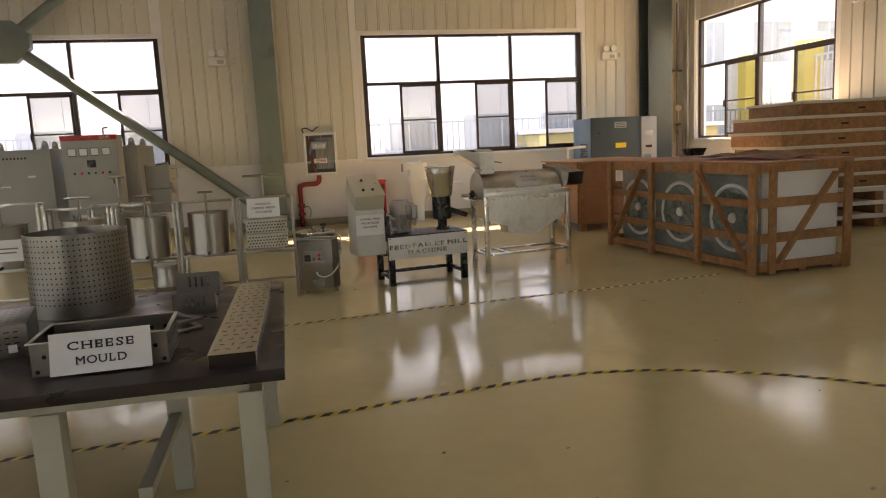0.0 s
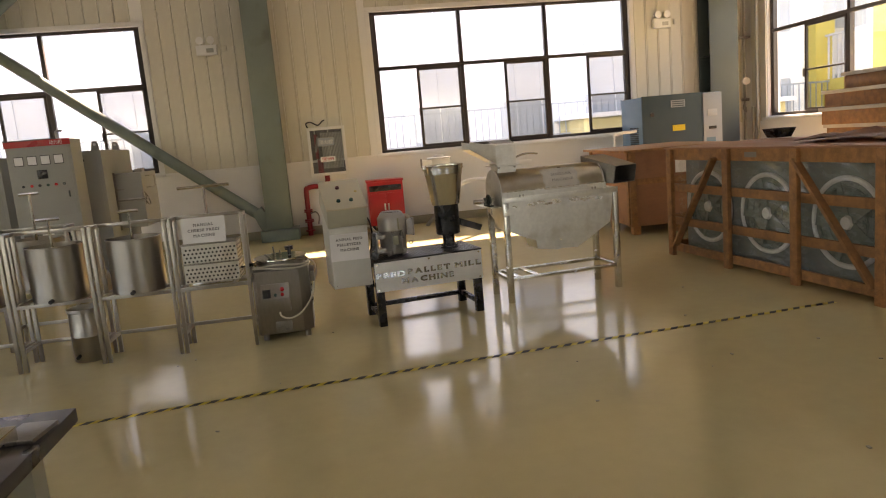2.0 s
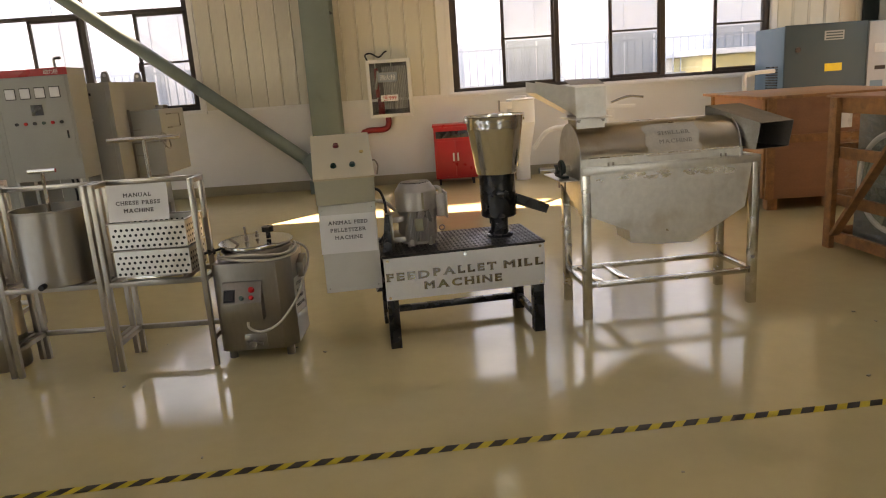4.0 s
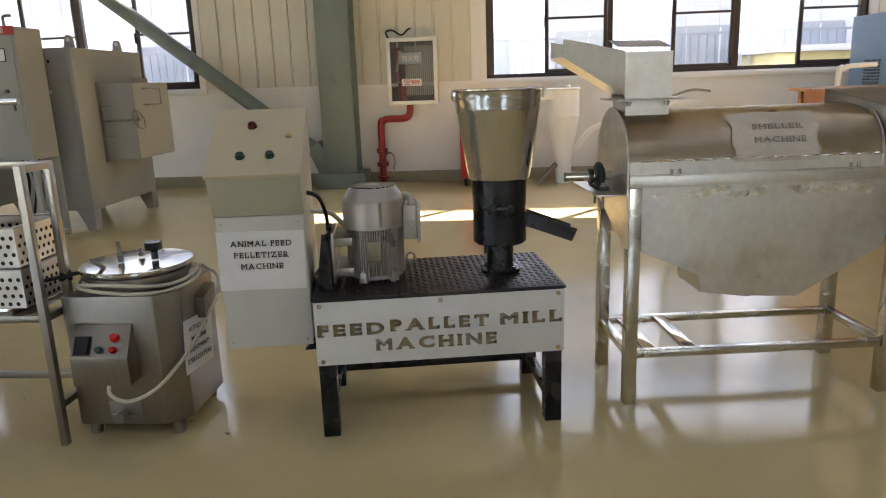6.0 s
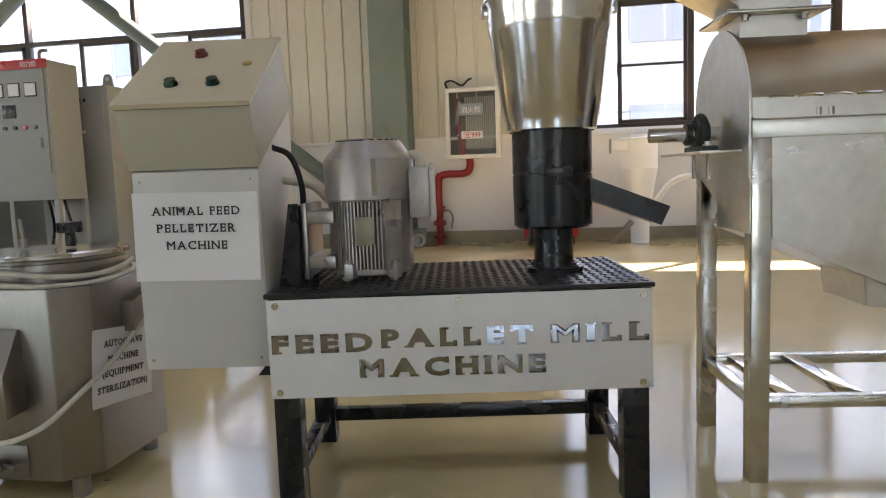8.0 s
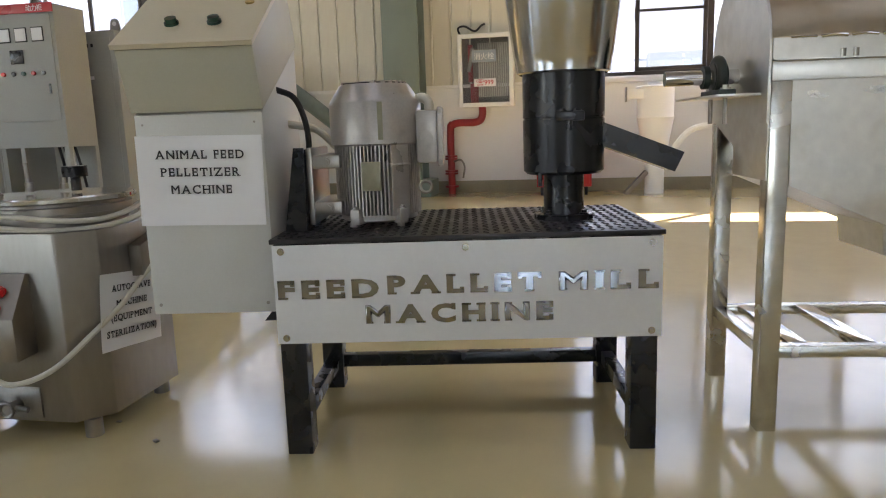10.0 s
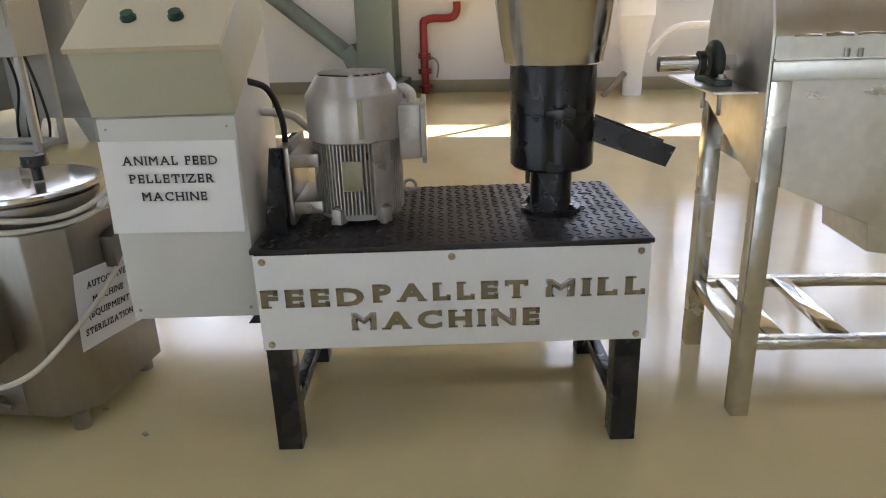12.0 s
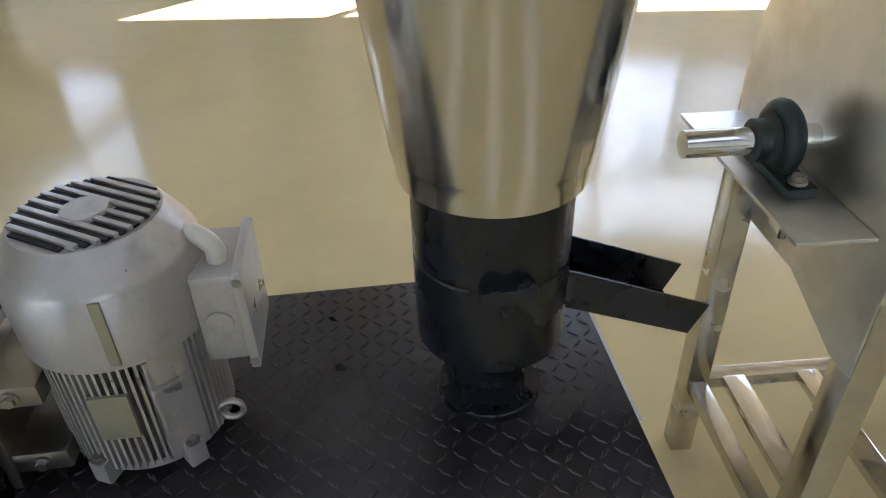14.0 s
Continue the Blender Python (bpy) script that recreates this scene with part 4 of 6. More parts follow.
sheet(bm, [(0.008, AX - 0.092, 1.25), (-0.24, AX - 0.122, 1.40), (-0.24, AX + 0.12, 1.40), (0.008, AX + 0.09, 1.25)], 0.002)
part("feed_tray", bm, SSX, sheller, "tapered stainless feed tray")
part("feed_flap", sheet(B(), [(-0.02, AX - 0.085, 1.43), (0.19, AX - 0.085, 1.425), (0.19, AX + 0.05, 1.455), (-0.02, AX + 0.05, 1.46)], 0.002), PERF, sheller)
for x in (0.02, 0.17):
    part("bolt", bolt(B(), (x, AX - 0.11, 1.222), (0, 0, -1), 0.008, 0.015), SS, sheller)
for x in (0.16, 0.19, 0.86, 0.89):
    part("latch_pin", rod(B(), (x, -0.005, 0.945), (x, -0.005, 0.97), 0.006, seg=10), SS, sheller)
# outlet duct
bm = B()
q0 = [Vector((0.90, 0.28, 1.00)), Vector((1.13, 0.28, 1.00)), Vector((1.13, 0.28, 1.24)), Vector((0.90, 0.28, 1.24))]
q1 = [Vector((1.05, -0.06, 0.985)), Vector((1.28, -0.02, 0.985)), Vector((1.30, -0.03, 1.135)), Vector((1.07, -0.07, 1.135))]
sheet(bm, q0, 0.003)
for k in range(4):
    j = (k + 1) % 4
    sheet(bm, [q0[k], q0[j], q1[j], q1[k]], 0.003)
part("outlet_duct", bm, PERF, sheller, "grey steel outlet duct with open mouth")
# sign on the drum
t = thing("torn_card_sign", "torn brown card sign with faded letters on the drum", "sign", SH)
bm = B()
rows = []
for i in range(9):
    x = 0.40 + i * 0.042
    row = []
    for k in range(7):
        a = radians(178 - k * 9.5) if 0 < i < 8 else radians(178 - k * 9 - 3 * ((i + k) % 2))
        y, z = AX + (RAD + 0.006 + 0.004 * math.sin(i * 2 + k)) * math.cos(a), CZ + 0.03 + (RAD + 0.006) * math.sin(a)
        row.append(bm.verts.new((x + 0.01 * math.sin(k * 2.1), y, z + 0.003)))
    rows.append(row)
for a, b in zip(rows, rows[1:]):
    for k in range(6):
        bm.faces.new((a[k], b[k], b[k + 1], a[k + 1]))
bmesh.ops.recalc_face_normals(bm, faces=bm.faces[:])
part("card", bm, CARD, t)
for text, ang in (("SHELLER", 142), ("MACHINE", 156)):
    a = radians(ang)
    p = Vector((0.58, AX + (RAD + 0.014) * math.cos(a), CZ + 0.03 + (RAD + 0.014) * math.sin(a)))
    lettering(text, 0.035, INKFADE, t, Matrix.Translation(p) @ pose(0, 0, 0, ang - 90), width=0.2)

# ---- autoclave ----
AC = pose(1.795, 8.05, 0)
auto = thing("autoclave", "brushed stainless floor autoclave with round clamped lid", "autoclave", AC)
W2, DP = 0.222, 0.42
part("body", prism(B(), [(-W2 + 0.02, 0.0), (W2 - 0.075, 0.0), (W2, 0.075), (W2, DP - 0.03), (W2 - 0.03, DP), (-W2 + 0.03, DP), (-W2, DP - 0.03), (-W2, 0.02)], 0.05, 0.575, "z", 0.004), ACSTEEL, auto)
for x in (-0.17, 0.17):
    for y in (0.04, DP - 0.05):
        part("foot", rod(B(), (x, y, 0), (x, y, 0.052), 0.024, seg=18), ACSTEEL, auto)
part("collar", lathe(B(), [(0.19, 0.575), (0.19, 0.615), (0.205, 0.617), (0.205, 0.635), (0.19, 0.637), (0.19, 0.65)], (0.0, 0.21, 0), 48), ACSTEEL, auto)
part("lid", lathe(B(), [(0.212, 0.646), (0.217, 0.65), (0.217, 0.66), (0.212, 0.664), (0.17, 0.6655), (0.08, 0.667), (0.0, 0.668)], (0.0, 0.21, 0), 56), SSMIRROR, auto, "polished domed steel lid")
gauge = part("pressure_gauge", rod(rod(B(), (0.08, 0.2, 0.672), (0.08, 0.2, 0.715), 0.014, seg=14), (0.08, 0.2, 0.712), (0.08, 0.2, 0.742), 0.034, seg=26), BLACK, auto, "small black pressure gauge")
part("valve", rod(rod(B(), (-0.04, 0.16, 0.672), (-0.04, 0.16, 0.70), 0.012, seg=12), (-0.04, 0.16, 0.70), (-0.045, 0.16, 0.755), 0.007, seg=12), PERF, auto)
part("valve", rod(rod(B(), (0.0, 0.25, 0.674), (0.0, 0.25, 0.69), 0.012, seg=12), (0.0, 0.25, 0.69), (0.0, 0.25, 0.708), 0.007, seg=6), ACSTEEL, auto)
part("lever", rod(B(), (-0.07, 0.09, 0.665), (-0.105, 0.05, 0.71), 0.008, seg=12), ACSTEEL, auto)
part("lid_handle", rod(rod(B(), (-0.19, 0.13, 0.64), (-0.31, 0.06, 0.625), 0.008, seg=12), (-0.22, 0.11, 0.635), (-0.255, 0.09, 0.632), 0.02, seg=14), RUBBER, auto)
bm = prism(B(), [(0.0, 0.25), (0.0, 0.47), (-0.012, 0.47), (-0.075, 0.36), (-0.075, 0.245)], -0.165, 0.06, "x", 0.003)
panel = part("control_panel", bm, ACSTEEL, auto, "sloping stainless control panel")
dn = Vector((0, -0.87, 0.5))
for x, z, y, r, c in ((0.005, 0.425, -0.040, 0.014, REDBUTTON), (-0.05, 0.385, -0.063, 0.011, GREENBUTTON), (0.005, 0.385, -0.063, 0.011, REDBUTTON)):
    part("button", rod(rod(B(), (x, y, z), Vector((x, y, z)) + dn * 0.008, r * 1.2, seg=20), Vector((x, y, z)) + dn * 0.008, Vector((x, y, z)) + dn * 0.018, r, seg=20), c, panel)
part("display", sheet(B(), [(-0.145, -0.069, 0.375), (-0.095, -0.069, 0.375), (-0.095, -0.040, 0.427), (-0.145, -0.040, 0.427)], 0.006), BLACK, panel)
part("display_surround", sheet(B(), [(-0.152, -0.0735, 0.368), (-0.088, -0.0735, 0.368), (-0.088, -0.0375, 0.432), (-0.152, -0.0375, 0.432)], 0.002), RUBBER, panel)
bm = box(B(), -0.08, 0.05, -0.004, 0.01, 0.06, 0.15, 0.003)
rod(bm, (-0.02, -0.005, 0.10), (-0.02, -0.05, 0.10), 0.016, seg=14)
rod(bm, (-0.06, -0.03, 0.11), (0.03, -0.03, 0.095), 0.008, seg=10)
ring(bm, (-0.02, -0.05, 0.10), 0.02, 0.005, Matrix.Rotation(radians(90), 4, "X"), 18, 8)
part("drain_tap", bm, PERF, auto)
part("vent_hood", prism(B(), [(0.20, 0.51), (0.20, 0.42), (0.32, 0.455), (0.32, 0.54)], W2, W2 + 0.04, "x", 0.003), ACSTEEL, auto)
part("power_cord", tube(B(), [(-0.03, -0.06, 0.26), (-0.02, -0.085, 0.215), (0.05, -0.09, 0.19), (0.14, -0.05, 0.22), (0.215, 0.025, 0.30), (0.245, 0.12, 0.36), (0.255, 0.20, 0.415), (0.275, 0.29, 0.48), (0.265, 0.35, 0.56), (0.2, 0.36, 0.605)], 0.0075, 10), CABLE, auto, "cream power cord")
pts = [(0.225 * math.cos(radians(a)), 0.21 + 0.215 * math.sin(radians(a)), 0.61 + 0.012 * math.sin(a * 0.05)) for a in range(-170, 40, 15)]
part("power_cord", tube(B(), pts, 0.0075, 10, 3), CABLE, auto, "cream cord wound round the collar")
pts = [(0.232 * math.cos(radians(a)), 0.21 + 0.22 * math.sin(radians(a)), 0.587 + 0.01 * math.sin(a * 0.04)) for a in range(-165, 60, 15)]
part("power_cord", tube(B(), pts, 0.0075, 10, 3), CABLE, auto)
paper("white printed paper sign taped on the autoclave side", AC @ pose(W2 + 0.004, 0.18, 0.33, 90, 0, 90) @ pose(0, 0, 0.0, 0, 0, -7), [("AUTOCLAVE", 0.18), ("MACHINE", 0.14), ("(EQUIPMENT", 0.19), ("STERILIZATION)", 0.23)], 0.28, 0.215, 0.026, 0.043)

# ---- cheese presses ----


def press_rack(x0, x1, y0=7.97, dy=0.33, top=1.085, shelf=0.53, label="stainless tube cheese press stand with low rails"):
    w = x1 - x0
    t = thing("cheese_press_stand", label, "stand", pose(x0, y0, 0), "cheese press stands")
    s = 0.028
    for x in (s / 2, w - s / 2):
        part("front_post", box(B(), x - s / 2, x + s / 2, 0, s, 0, top, 0.002), SS, t)
        part("rear_post", box(B(), x - s / 2, x + s / 2, dy - s, dy, 0, shelf, 0.002), SS, t)
        part("side_rail", box(B(), x - s / 2, x + s / 2, s, dy - s, shelf - s, shelf, 0.002), SS, t)
        part("side_rail", box(B(), x - s / 2, x + s / 2, s, dy - s, 0.15, 0.15 + s, 0.002), SS, t)
        part("upper_post", box(B(), x - s / 2, x + s / 2, dy * 0.5, dy * 0.5 + s, shelf, top, 0.002), SS, t)
        part("arm", box(B(), x - s / 2, x + s / 2, s, dy * 0.5, top - s, top, 0.002), SS, t)
    for y, z in ((0, shelf - s), (dy - s, shelf - s), (dy - s, 0.15), (dy * 0.5, top - s)):
        part("rail", box(B(), s, w - s, y, y + s, z, z + s, 0.002), SS, t)
    for k in (0.25, 0.75):
        part("slat", box(B(), w * k - s / 2, w * k + s / 2, s, dy - s, shelf - s, shelf - 0.002, 0.002), SS, t)
    return t


def screw(stand, x, y, z0, z1, bar, yaw=0):
    bm = rod(B(), (x, y, z0), (x, y, z1), 0.011, seg=14)
    part("press_screw", bm, SSMIRROR, stand)
    d = Vector((math.cos(radians(yaw)), math.sin(radians(yaw)), 0)) * bar / 2
    part("tee_handle", rod(B(), Vector((x, y, z1)) - d, Vector((x, y, z1)) + d, 0.012, seg=14), SSMIRROR, stand)


def press_pot(x, y, z, r=0.205, h=0.43):
    t = thing("press_pot", "brushed stainless cheese press pot on its stand", "pot", pose(x, y, z), "cheese press pots")
    part("body", lathe(B(), [(0.0, 0.003), (r - 0.006, 0.0), (r, 0.006), (r, h - 0.012), (r + 0.004, h - 0.008), (r + 0.004, h), (r - 0.003, h), (r - 0.004, 0.02), (0, 0.02)], (0, 0, 0), 48), SS, t)
    part("press_plate", lathe(B(), [(0, h - 0.05), (r - 0.008, h - 0.05), (r - 0.008, h - 0.06), (0, h - 0.06)], (0, 0, 0), 40), SS, t)
    part("outlet", rod(B(), (0.0, -r + 0.01, 0.022), (0.0, -r - 0.04, 0.018), 0.016, seg=14), RUBBER, t)
    part("weld_seam", box(B(), -0.002, 0.002, r - 0.001, r + 0.001, 0.01, h - 0.01), SS, t)
    return t


ra = press_rack(1.0, 1.57)
rb = press_rack(0.41, 0.985)
rc = press_rack(-0.21, 0.395)
rd = press_rack(-0.83, -0.225)
re = press_rack(-1.62, -0.86, top=1.16)
screw(ra, 0.27, 0.19, 0.86, 1.305, 0.40, 3)
screw(rb, 0.27, 0.17, 0.91, 1.165, 0.15, 4)
screw(rc, 0.29, 0.17, 0.90, 1.16, 0.17, 4)
screw(rd, 0.29, 0.17, 0.90, 1.18, 0.26, 3)
screw(re, 0.35, 0.17, 0.95, 1.32, 0.26, 3)
press_pot(0.69, 8.135, 0.53)
press_pot(0.095, 8.135, 0.53)
press_pot(-0.53, 8.135, 0.53)
press_pot(-1.24, 8.135, 0.53, 0.2, 0.43)
# a second row behind
rf = press_rack(-0.62, 0.0, 8.72, 0.33, 1.06)
screw(rf, 0.3, 0.17, 0.9, 1.35, 0.16, 4)
press_pot(-0.30, 8.885, 0.53)
can = thing("steel_drum", "stainless lidded drum standing under the press stand", "drum", pose(0.22, 8.2, 0))
part("body", lathe(B(), [(0.0, 0.0), (0.125, 0.0), (0.13, 0.01), (0.13, 0.2), (0.133, 0.205), (0.13, 0.21), (0.13, 0.40), (0.136, 0.405), (0.136, 0.43), (0, 0.435)], (0, 0, 0), 40), SS, can)
part("tap", rod(B(), (-0.05, -0.12, 0.06), (-0.05, -0.17, 0.055), 0.014, seg=12), RUBBER, can)


def perforated_box(name, label, m, w, d, h, r, step, faces="fs", material=None, group=""):
    """An open sheet box with punched sides."""
    t = thing(name, label, "mould", m, group)
    th = 0.004
    bm = box(B(), 0, w, 0, th, 0, h)
    box(bm, 0, w, d - th, d, 0, h)
    box(bm, 0, th, th, d - th, 0, h)
    box(bm, w - th, w, th, d - th, 0, h)
    box(bm, th, w - th, th, d - th, 0, th)
    part("shell", bm, material or SSX, t, smooth=False)
    bm = box(B(), -0.01, w + 0.01, -0.01, 0.006, h, h + 0.006, 0.001)
    box(bm, -0.01, w + 0.01, d - 0.006, d + 0.01, h, h + 0.006, 0.001)
    box(bm, -0.01, 0.006, 0.006, d - 0.006, h, h + 0.006, 0.001)
    box(bm, w - 0.006, w + 0.01, 0.006, d - 0.006, h, h + 0.006, 0.001)
    part("rim", bm, SS, t)
    bm = B()
    nx, nz, ny = int((w - 0.03) / step), int((h - 0.025) / step), int((d - 0.03) / step)
    for k in range(nz + 1):
        for i in range(nx + 1):
            x = 0.018 + i * step + (step / 2 if k % 2 else 0)
            if x < w - 0.012:
                holes(bm, [(x, 0, 0.016 + k * step)], (0, -1, 0), r)
                holes(bm, [(x, d - th, 0.016 + k * step)], (0, -1, 0), r)
        for i in range(ny + 1):
            y = 0.018 + i * step + (step / 2 if k % 2 else 0)
            if y < d - 0.012:
                holes(bm, [(w, y, 0.016 + k * step)], (1, 0, 0), r)
    part("punched_hole", bm, HOLE, t, kind="stuff", smooth=False)
    return t


perforated_box("perforated_mould", "perforated stainless cheese mould stacked on the stand", pose(1.07, 7.99, 0.555), 0.42, 0.27, 0.145, 0.0085, 0.031, group="stacked moulds")
perforated_box("perforated_mould", "perforated stainless cheese mould stacked on top", pose(1.07, 7.99, 0.712), 0.42, 0.27, 0.145, 0.0085, 0.031, group="stacked moulds")
single("drip_tray", box(B(), 1.12, 1.43, 7.99, 8.25, 0.53, 0.553, 0.003), SSMIRROR, "shallow steel drip tray on the stand", "tray")
paper("white printed paper sign hanging on the press stand", pose(1.265, 7.965, 0.975, 83), [("MANUAL", 0.15), ("CHEESE PRESS", 0.24), ("MACHINE", 0.16)], 0.33, 0.2, 0.03, 0.042, curl=0.004)
paper("white printed paper sign with unreadable lines on a pot", pose(-1.17, 7.93, 0.72, 90), [("", None)], 0.30, 0.21)
t = thing("sign_lines", "faint unreadable print lines on the paper", "sign", pose(-1.17, 7.92, 0.72, 90))
for k, w in ((0.02, 0.2), (-0.02, 0.16)):
    part("line", box(B(), -w / 2, w / 2, k - 0.007, k + 0.007, -0.0035, -0.0025), INKFADE, t)

# ---- work table with moulds ----
TZ = 0.80
table = thing("work_table", "dark brown topped work table with white steel legs", "table", pose(0, 0, 0))
part("tabletop", box(B(), -1.6, 1.458, 2.82, 4.50, TZ - 0.045, TZ, 0.006), TABLETOP, table, "dark brown laminate top")
for x0, x1, y0, y1 in ((1.29, 1.375, 2.86, 2.945), (1.29, 1.375, 4.33, 4.415), (0.63, 0.72, 2.86, 2.945), (-1.5, -1.415, 2.86, 2.945), (-1.5, -1.415, 4.33, 4.415), (0.90, 0.985, 3.70, 3.785)):
    part("leg", box(B(), x0, x1, y0, y1, 0, TZ - 0.085, 0.004), CABOLIVE, table)
for a, b in (((-1.45, 2.90, TZ - 0.065), (1.33, 2.90, TZ - 0.065)), ((-1.45, 4.37, TZ - 0.065), (1.33, 4.37, TZ - 0.065)), ((1.33, 2.945, TZ - 0.065), (1.33, 4.33, TZ - 0.065)), ((-1.42, 4.37, 0.3), (1.29, 4.37, 0.3)), ((0.94, 2.945, 0.36), (0.94, 3.70, 0.36))):
    part("rail", beam(B(), a, b, 0.05, 0.04, 0.003), CABOLIVE, table)

tray = thing("perforated_tray", "long slotted stainless tray lying upside down", "tray", pose(1.20, 2.89, TZ + 0.001, 0, 0, -1.3))
tw, tl, th = 0.165, 1.36, 0.052
bm = box(B(), 0, tw, 0, tl, th - 0.003, th, 0.001)
box(bm, 0, 0.003, 0, tl, 0, th - 0.003)
box(bm, tw - 0.003, tw, 0, tl, 0, th - 0.003)
part("shell", bm, SSMIRROR, tray, smooth=False)
# Solid dark strip set in as the shade under the tray's open end.
part("end_shadow_board", box(B(), 0.003, tw - 0.003, 0.004, 0.01, 0, th - 0.004), TABLETOP, tray, "dark board standing in for shade in the open end")
bm = B()
k = 0
for j in range(19):
    for i in range(4):
        x, y = 0.025 + i * 0.038 + (0.012 if j % 2 else 0), 0.06 + j * 0.067
        a = radians((35, -35, 80)[(i + j) % 3])
        d, s = Vector((math.cos(a), math.sin(a), 0)) * 0.012, Vector((-math.sin(a), math.cos(a), 0)) * 0.0022
        c = Vector((x, y, th + 0.0006))
        if x + 0.014 > tw:
            continue
        bm.faces.new([bm.verts.new(v) for v in (c - d - s, c + d - s, c + d + s, c - d + s)])
    c = Vector((tw + 0.0006, 0.07 + j * 0.067, th * 0.55))
    d, s = Vector((0, 0.011, 0)), Vector((0, 0, 0.002))
    bm.faces.new([bm.verts.new(v) for v in (c - d - s, c + d - s, c + d + s, c - d + s)])
part("slot", bm, HOLE, tray, kind="stuff", smooth=False)

mould = perforated_box("cheese_mould", "perforated steel cheese mould with a printed sign", pose(0.60, 3.03, TZ + 0.001, 0, 0, 2), 0.45, 0.30, 0.115, 0.008, 0.052, material=PERF)
paper("white printed paper sign leaning on the cheese mould", pose(0.835, 3.012, TZ + 0.078, 76, 0, 2), [("CHEESE", 0.215), ("MOULD", 0.165)], 0.33, 0.145, 0.04, 0.052, curl=0.006)

drum = thing("perforated_drum", "tall perforated stainless cheese drum on the table", "drum", pose(0.475, 4.2, TZ + 0.001))
R, H = 0.235, 0.40
part("shell", lathe(B(), [(R, 0.0), (R, H), (R - 0.004, H), (R - 0.004, 0.004), (0, 0.004)], (0, 0, 0), 56), PERF, drum)
bm = B()
for j in range(15):
    for i in range(64):
        a = 2 * math.pi * i / 64
        d = Vector((math.cos(a), math.sin(a), 0))
        if j > 1:
            holes(bm, [d * R + Vector((0, 0, 0.02 + j * 0.0255))], d, 0.0042)
part("punched_hole", bm, HOLE, drum, kind="stuff", smooth=False)

cage = thing("vented_steel_box", "grey vented sheet steel box with slots", "box", pose(0.10, 3.27, TZ + 0.001, 0, 0, 12))
part("body", box(B(), 0, 0.40, 0, 0.36, 0, 0.13, 0.006), PERF, cage)
bm = B()
for j in range(9):
    for i in range(12):
        c = Vector((0.03 + i * 0.03, 0.04 + j * 0.035, 0.1308))
        bm.faces.new([bm.verts.new(c + Vector(v)) for v in ((-0.009, -0.002, 0), (0.009, -0.002, 0), (0.009, 0.002, 0), (-0.009, 0.002, 0))])
for k in range(4):
    for i in range(12):
        c = Vector((0.03 + i * 0.03, -0.0008, 0.035 + k * 0.022))
        bm.faces.new([bm.verts.new(c + Vector(v)) for v in ((-0.009, 0, -0.002), (0.009, 0, -0.002), (0.009, 0, 0.002), (-0.009, 0, 0.002))])
part("slot", bm, HOLE, cage, kind="stuff", smooth=False)
part("rating_label", box(B(), 0.33, 0.36, -0.002, 0, 0.02, 0.05), PAPER, cage)


def bent_bracket(m, w, d, h, label):
    t = thing("bent_bracket", label, "bracket", m, "bent steel brackets")
    bm = box(B(), 0, w, 0, 0.003, 0.003, h)
    box(bm, 0, w, 0, d, 0, 0.003)
    sheet(bm, [(w, 0, 0.003), (w, d, 0.003), (w, d, h * 0.4), (w, 0, h)], 0.003)
    part("plate", bm, PERF, t, smooth=False)
    bm = B()
    for k in range(4):
        box(bm, w * 0.3 + k * w * 0.14, w * 0.3 + k * w * 0.14 + w * 0.05, -0.001, 0.004, h * 0.35, h * 0.8)
    part("slot", bm, SSMIRROR, t, kind="stuff")
    return t


bent_bracket(pose(0.895, 4.34, TZ + 0.001, 0, 0, -4), 0.225, 0.11, 0.12, "bent steel bracket with slots on the table")
bent_bracket(pose(0.95, 3.84, TZ + 0.001, 0, 0, 2), 0.19, 0.16, 0.10, "low bent steel bracket on the table")
for x, y, a, w, d in ((0.92, 3.42, 25, 0.22, 0.2), (1.0, 3.55, 40, 0.14, 0.3)):
    bm = box(B(), 0, w, 0, 0.03, 0, 0.012, 0.002)
    box(bm, 0, w, d - 0.03, d, 0, 0.012, 0.002)
    box(bm, 0, 0.03, 0.03, d - 0.03, 0, 0.012, 0.002)
    box(bm, w - 0.03, w, 0.03, d - 0.03, 0, 0.012, 0.002)
    ob = single("steel_template", bm, PERF, "flat open steel template lying on the table", "template")
    ob.matrix_basis = pose(x, y, TZ + 0.002 + (0.013 if a > 30 else 0), 0, 0, a)
ob = single("flat_steel_plate", box(B(), 0, 0.1, 0, 0.14, 0, 0.012, 0.002), PERF, "small flat steel plate at the table edge", "plate")
ob.matrix_basis = pose(1.34, 4.24, TZ + 0.001, 0, 0, -6)

# ---- packing crate with fans ----
CR = pose(6.236, 6.797, 0, 0, 0, 94.9)
crate = thing("fan_crate", "open pine slatted crate holding a film-wrapped white fan unit", "crate", CR)
CL, CD, CH = 2.90, 1.27, 1.21


def plank(a, b, w, h, up=(0, 0, 1)):
    return part("plank", beam(B(), a, b, w, h, 0.004, up), WOOD, crate)


for x in (0.045, 0.93, 1.86, CL - 0.045):
    plank((x, 0.0, 0.0), (x, 0.0, CH - 0.03), 0.085, 0.045, (0, 1, 0))
    plank((x, -CD, 0.0), (x, -CD, CH - 0.03), 0.085, 0.045, (0, 1, 0))
